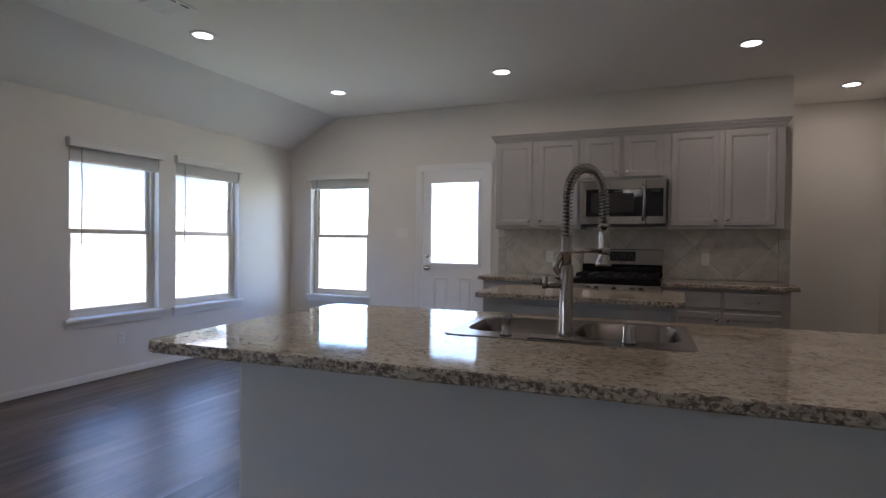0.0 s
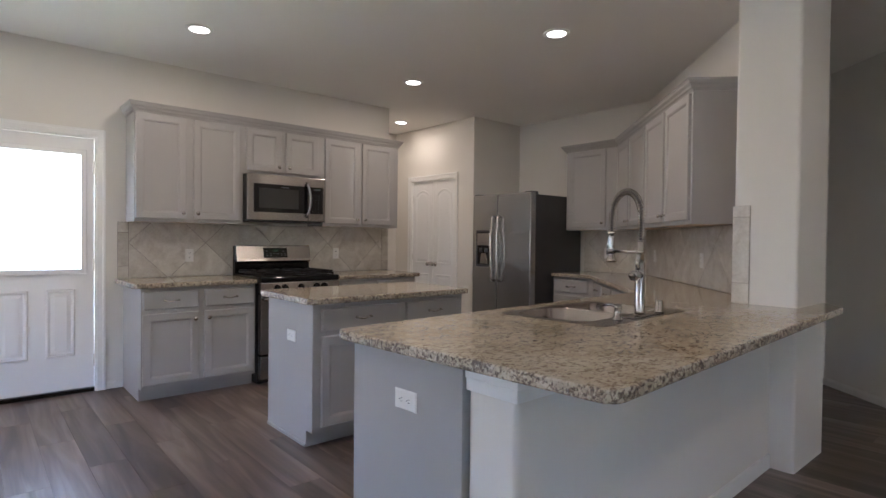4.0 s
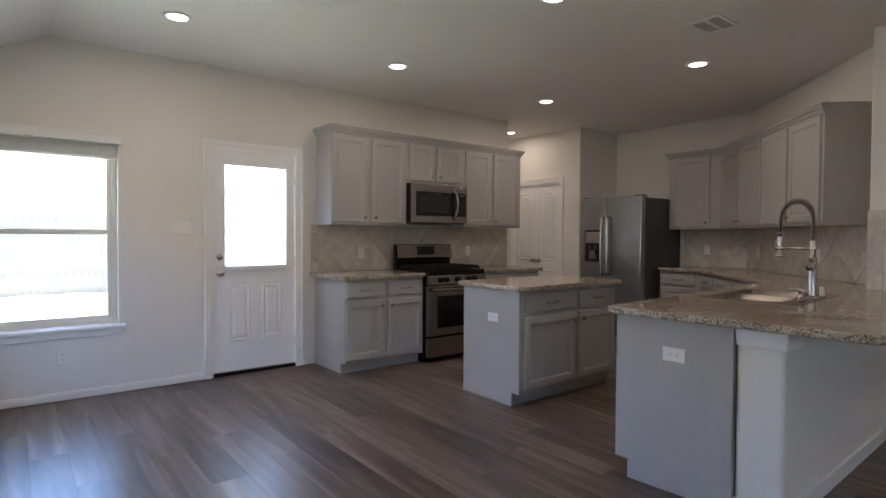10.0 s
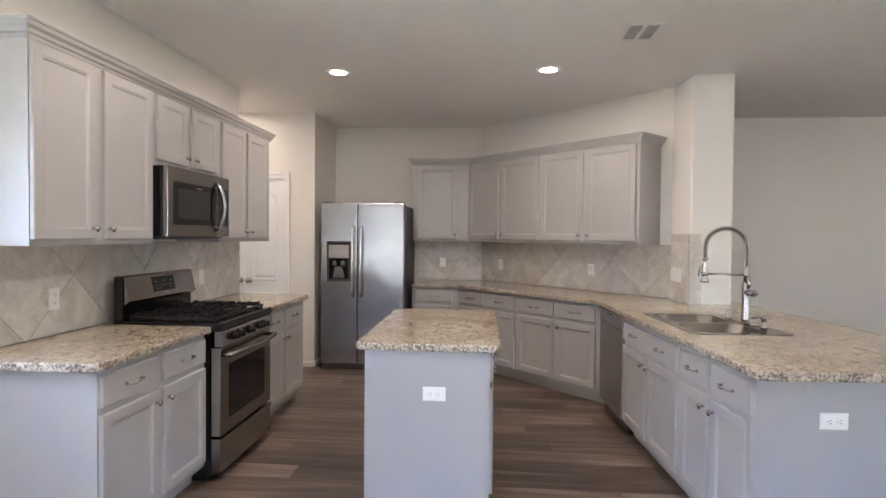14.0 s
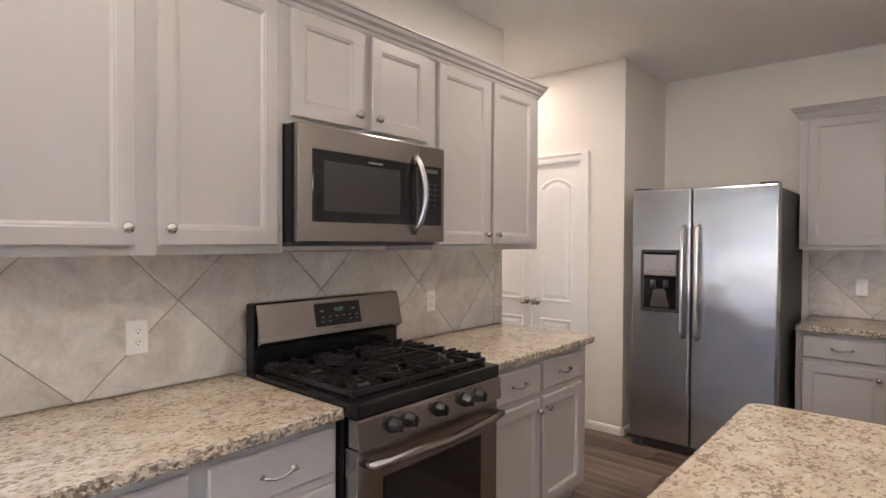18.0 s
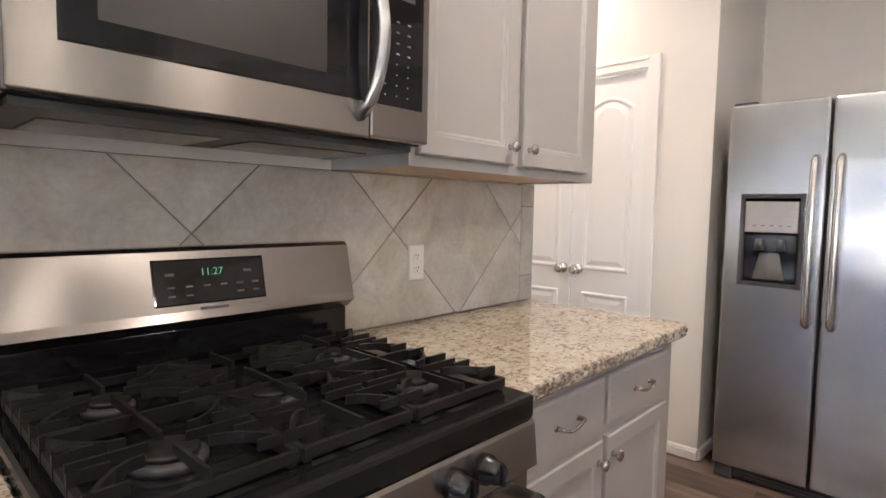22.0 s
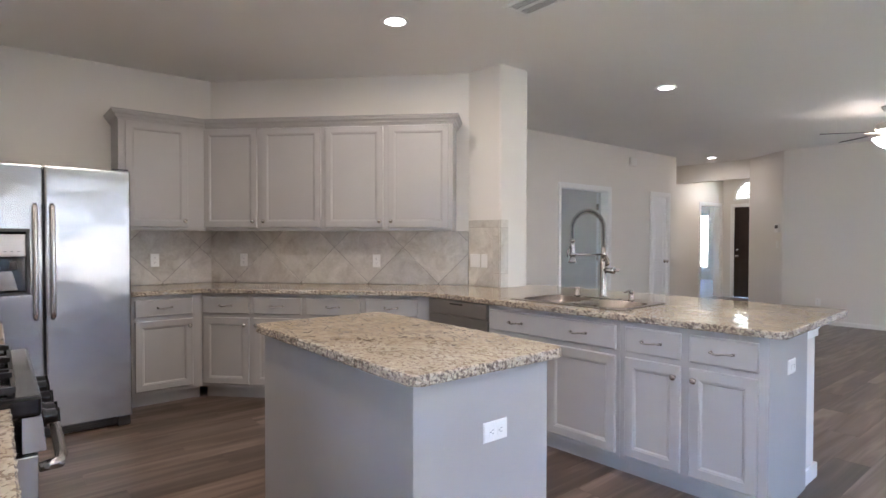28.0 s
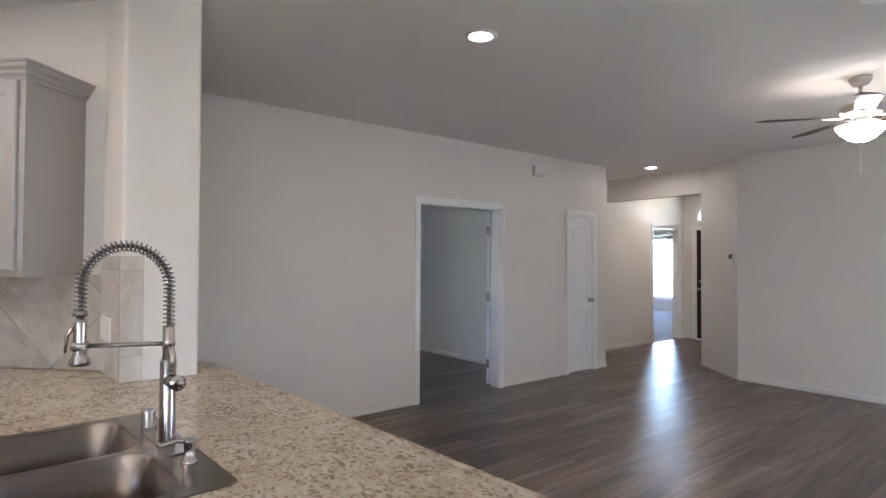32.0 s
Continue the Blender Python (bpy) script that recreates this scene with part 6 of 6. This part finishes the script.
def ceiling_fan():
    e = empty("ceiling_fan", pose(-0.83, -2.35, H), "brushed nickel ceiling fan with dark blades and lit glass bowl", "ceiling fan")
    part("canopy", lathe([(0, 0), (0.07, 0), (0.068, -0.02), (0.05, -0.05), (0.02, -0.062), (0, -0.062)], 28), M_FANMETAL, e, "", True)
    part("downrod", tube([(0, 0, -0.06), (0, 0, -0.17)], 0.012, 12), M_FANMETAL, e, "", True)
    part("motor", lathe([(0, -0.16), (0.03, -0.16), (0.05, -0.175), (0.11, -0.185), (0.125, -0.20), (0.125, -0.245), (0.11, -0.26), (0.06, -0.275), (0.05, -0.30), (0, -0.30)], 32), M_FANMETAL, e, "brushed nickel motor housing", True)
    for k in range(5):
        a = radians(108 + 72 * k)
        br = boxm(0.10, 0.23, -0.018, 0.018, -0.284, -0.278, 0.002)
        br.transform(Matrix.Rotation(a, 4, "Z"))
        iron = part("blade_iron", br, M_FANMETAL, e)
        bm = bmesh.new()
        rows = []
        for t in range(9):
            x = 0.19 + 0.455 * t / 8
            hw = 0.052 + 0.022 * t / 8 - (0.03 if t == 8 else 0.0)
            rows.append([bm.verts.new((x, y, -0.276 + z)) for y, z in ((-hw, 0.010), (hw, -0.010), (hw, -0.004), (-hw, 0.016))])
        for r0, r1 in zip(rows, rows[1:]):
            for i in range(4):
                bm.faces.new((r0[i], r0[(i + 1) % 4], r1[(i + 1) % 4], r1[i]))
        bm.faces.new(rows[0])
        bm.faces.new(rows[-1][::-1])
        bm.transform(Matrix.Rotation(a, 4, "Z"))
        part("blade", bm, M_BLADE, e, "dark walnut blade")
    part("light_fitter", lathe([(0, -0.30), (0.055, -0.30), (0.07, -0.315), (0.07, -0.33), (0, -0.33)], 28), M_FANMETAL, e, "", True)
    part("glass_bowl", lathe([(0.0, -0.331), (0.10, -0.331), (0.15, -0.338), (0.147, -0.352), (0.118, -0.392), (0.078, -0.428), (0.048, -0.444), (0, -0.449)], 32), M_BOWL, e, "glowing frosted glass bowl", True)
    part("finial", lathe([(0, -0.449), (0.012, -0.45), (0.008, -0.465), (0, -0.47)], 12), M_FANMETAL, e, "", True)
    part("pull_chain", tube([(0.0, 0.03, -0.445), (0.0, 0.03, -0.645), (0.0, 0.03, -0.648), (0.0, 0.03, -0.672)], [0.003, 0.003, 0.006, 0.006], 6), M_FANMETAL, e, "thin pull chain")
    ld = bpy.data.lights.new("fan_lamp", "POINT")
    ld.energy, ld.color, ld.shadow_soft_size = FAN_W, (1.0, 0.74, 0.48), 0.08
    for dx, dy in ((0.17, 0.0), (-0.085, 0.147), (-0.085, -0.147)):
        lo = new("fan_lamp", ld)
        lo.parent = e
        lo.location = (dx, dy, -0.315)


ceiling_fan()

# wall fittings
th = empty("thermostat", pose(2.66, 1.404, 1.52, 0, 0, 48.8), "small white wall thermostat", "thermostat")
part("case", add_panel(bmesh.new(), -0.05, 0.05, -0.05, 0.05, [(0.0, -0.018), (0.006, -0.024)], -0.0005), M_PLASTIC, th)
part("screen", boxm(-0.032, 0.018, -0.0255, -0.0235, -0.018, 0.030), M_DARKPLASTIC, th, "dark screen")
al = empty("door_chime", pose(X_B, -2.77, 2.54, 0, 0, -90), "white door chime box high on the wall", "chime")
part("case", add_panel(bmesh.new(), -0.09, 0.09, -0.06, 0.06, [(0.0, -0.03), (0.01, -0.038)], -0.0005), M_PLASTIC, al)
hc = empty("thermostat", pose(X_GC + hd.x * 0.12, Y_G + hd.y * 0.12, 1.49, 0, 0, math.degrees(math.atan2(-hd.y, -hd.x))), "white wall thermostat with a grey screen by the hall", "thermostat")
part("case", add_panel(bmesh.new(), -0.055, 0.055, -0.07, 0.07, [(0.0, -0.020), (0.006, -0.026)], -0.0005), M_PLASTIC, hc)
part("screen", boxm(-0.038, 0.038, -0.0275, -0.0255, -0.005, 0.050), M_DARKPLASTIC, hc, "grey screen")
outlet(pose(X_GC + hd.x * 0.12, Y_G + hd.y * 0.12, 1.22, 0, 0, math.degrees(math.atan2(-hd.y, -hd.x))), "switch", "white rocker switch by the hall opening")
# Unseen hall lamp, inferred from the warm hall walls and added to light them
downlight(2.55, -6.55, 1.2)


# ---------- outside ----------
tagged(part("ground", boxm(-400, 400, -400, 400, -0.5, -0.13), M_GRASS), "green lawn reaching to the horizon", "lawn", kind="structure")


tagged(part("pavement", boxm(5.8, 9.5, -3.5, 3.0, -0.129, -0.09, 0.01), M_BOUNCE), "pale slab added to bounce sunlight into the bedroom", "pavement", kind="structure")
tagged(part("pavement", boxm(2.0, 11.0, -19.0, -12.75, -0.129, -0.09, 0.01), M_BOUNCE), "pale slab added to bounce sunlight into the front room", "pavement", kind="structure")


def fence(p, q, label):
    p, q = Vector(p), Vector(q)
    u = (q - p).normalized()
    L = (q - p).length
    e = empty("fence", pose(p.x, p.y, -0.13, 0, 0, math.degrees(math.atan2(u.y, u.x))), label, "fence")
    n = int(L / 0.145)
    me = None
    for k in range(n):
        if me is None:
            b = part("board", boxm(0, 0.1435, 0, 0.018, 0.02, 1.83, 0.003), M_FENCE, e)
            me = b.data
        else:
            b = new("board", me)
            b.parent = e
        b.location = (k * 0.145, 0, 0.012 * math.sin(k * 7.3))
    for z in (0.35, 1.0, 1.6):
        part("rail", boxm(0, L, 0.019, 0.055, z, z + 0.09), M_FENCE, e)


fence((-6.6, -5.0), (-6.6, 15.9), "weathered cedar board fence beside the house")
fence((-6.6, 16.0), (6.0, 16.0), "weathered cedar board fence at the back of the yard")
nb = empty("neighbour_house", pose(-9.0, 3.0, -0.13, 0, 0, 0), "pale neighbouring house beyond the fence", "house")
part("wall", boxm(-8, 0, -9, 6, 0, 2.9), M_SIDING, nb)
bm = bmesh.new()
a = [bm.verts.new(p) for p in ((0.5, -9.5, 2.75), (-4, -9.5, 5.2), (-8.5, -9.5, 2.75))]
b = [bm.verts.new(p) for p in ((0.5, 6.5, 2.75), (-4, 6.5, 5.2), (-8.5, 6.5, 2.75))]
bm.faces.new(a)
bm.faces.new(b[::-1])
for i in range(3):
    bm.faces.new((a[i], a[(i + 1) % 3], b[(i + 1) % 3], b[i]))
part("roof", bm, M_ROOF, nb, "grey-brown shingle roof")
bh = empty("back_house", pose(-6.0, 24.0, -0.13), "distant house beyond the back fence", "house")
part("wall", boxm(-6, 8, 0, 9, 0, 2.9), M_SIDING, bh)
bm = bmesh.new()
a = [bm.verts.new(p) for p in ((-6.5, -0.5, 2.75), (-6.5, 4.5, 5.4), (-6.5, 9.5, 2.75))]
b = [bm.verts.new(p) for p in ((8.5, -0.5, 2.75), (8.5, 4.5, 5.4), (8.5, 9.5, 2.75))]
bm.faces.new(a)
bm.faces.new(b[::-1])
for i in range(3):
    bm.faces.new((a[i], a[(i + 1) % 3], b[(i + 1) % 3], b[i]))
part("roof", bm, M_ROOF, bh, "grey-brown shingle roof")


# ---------- floor planks ----------
PWID, PLEN = 0.182, 1.22
me_p = None
far_v, far_f = [], []
nx = int((6.7 - X_L) / PWID) + 1
count = 0
for i in range(nx):
    x0 = X_L + i * PWID
    off = (i * 0.437) % 1.0 * PLEN
    y = -12.2 - off
    while y < 7.0:
        ya, yb = max(y, -12.2), min(y + PLEN, 7.0)
        y += PLEN
        if yb - ya < 0.05 or x0 > 6.6 or ya < -9.0 or (ya < -5.2 and x0 > 3.25):
            continue
        if x0 > 3.3 and yb > -3.9 and not (yb < 2.2 and x0 < 5.6):
            continue
        near = -3.0 < x0 < 1.9 and 0.0 < ya and abs(yb - ya - PLEN) < 0.01 and count < 290
        if near:
            count += 1
            if me_p is None:
                bm = bmesh.new()
                z = 0.0
                g, c = 0.0003, 0.0006
                lo = [bm.verts.new(p) for p in ((g, g, -0.003), (PWID - g, g, -0.003), (PWID - g, PLEN - g, -0.003), (g, PLEN - g, -0.003))]
                mi = [bm.verts.new(p) for p in ((g, g, -0.0012), (PWID - g, g, -0.0012), (PWID - g, PLEN - g, -0.0012), (g, PLEN - g, -0.0012))]
                hi = [bm.verts.new(p) for p in ((c, c, 0), (PWID - c, c, 0), (PWID - c, PLEN - c, 0), (c, PLEN - c, 0))]
                for a, b in ((lo, mi), (mi, hi)):
                    for k in range(4):
                        bm.faces.new((a[k], a[(k + 1) % 4], b[(k + 1) % 4], b[k]))
                bm.faces.new(hi)
                ob = part("plank", bm, M_PLANK, floor_ob)
                me_p = ob.data
            else:
                ob = new("plank", me_p)
                ob.parent = floor_ob
            ob.location = (x0, ya, 0)
        else:
            n = len(far_v)
            g, c = 0.0003, 0.0006
            for q, z in ((g, -0.0012), (c, 0.0)):
                far_v += [(x0 + q, ya + q, z), (x0 + PWID - q, ya + q, z), (x0 + PWID - q, yb - q, z), (x0 + q, yb - q, z)]
            far_f += [(n + 4, n + 5, n + 6, n + 7)] + [(n + k, n + (k + 1) % 4, n + 4 + (k + 1) % 4, n + 4 + k) for k in range(4)]
me = bpy.data.meshes.new("far_planks")
me.from_pydata(far_v, [], far_f)
me.materials.append(M_PLANKFAR)
fp = new("far_planks", me)
fp.parent = floor_ob
tagged(fp, kind="stuff")
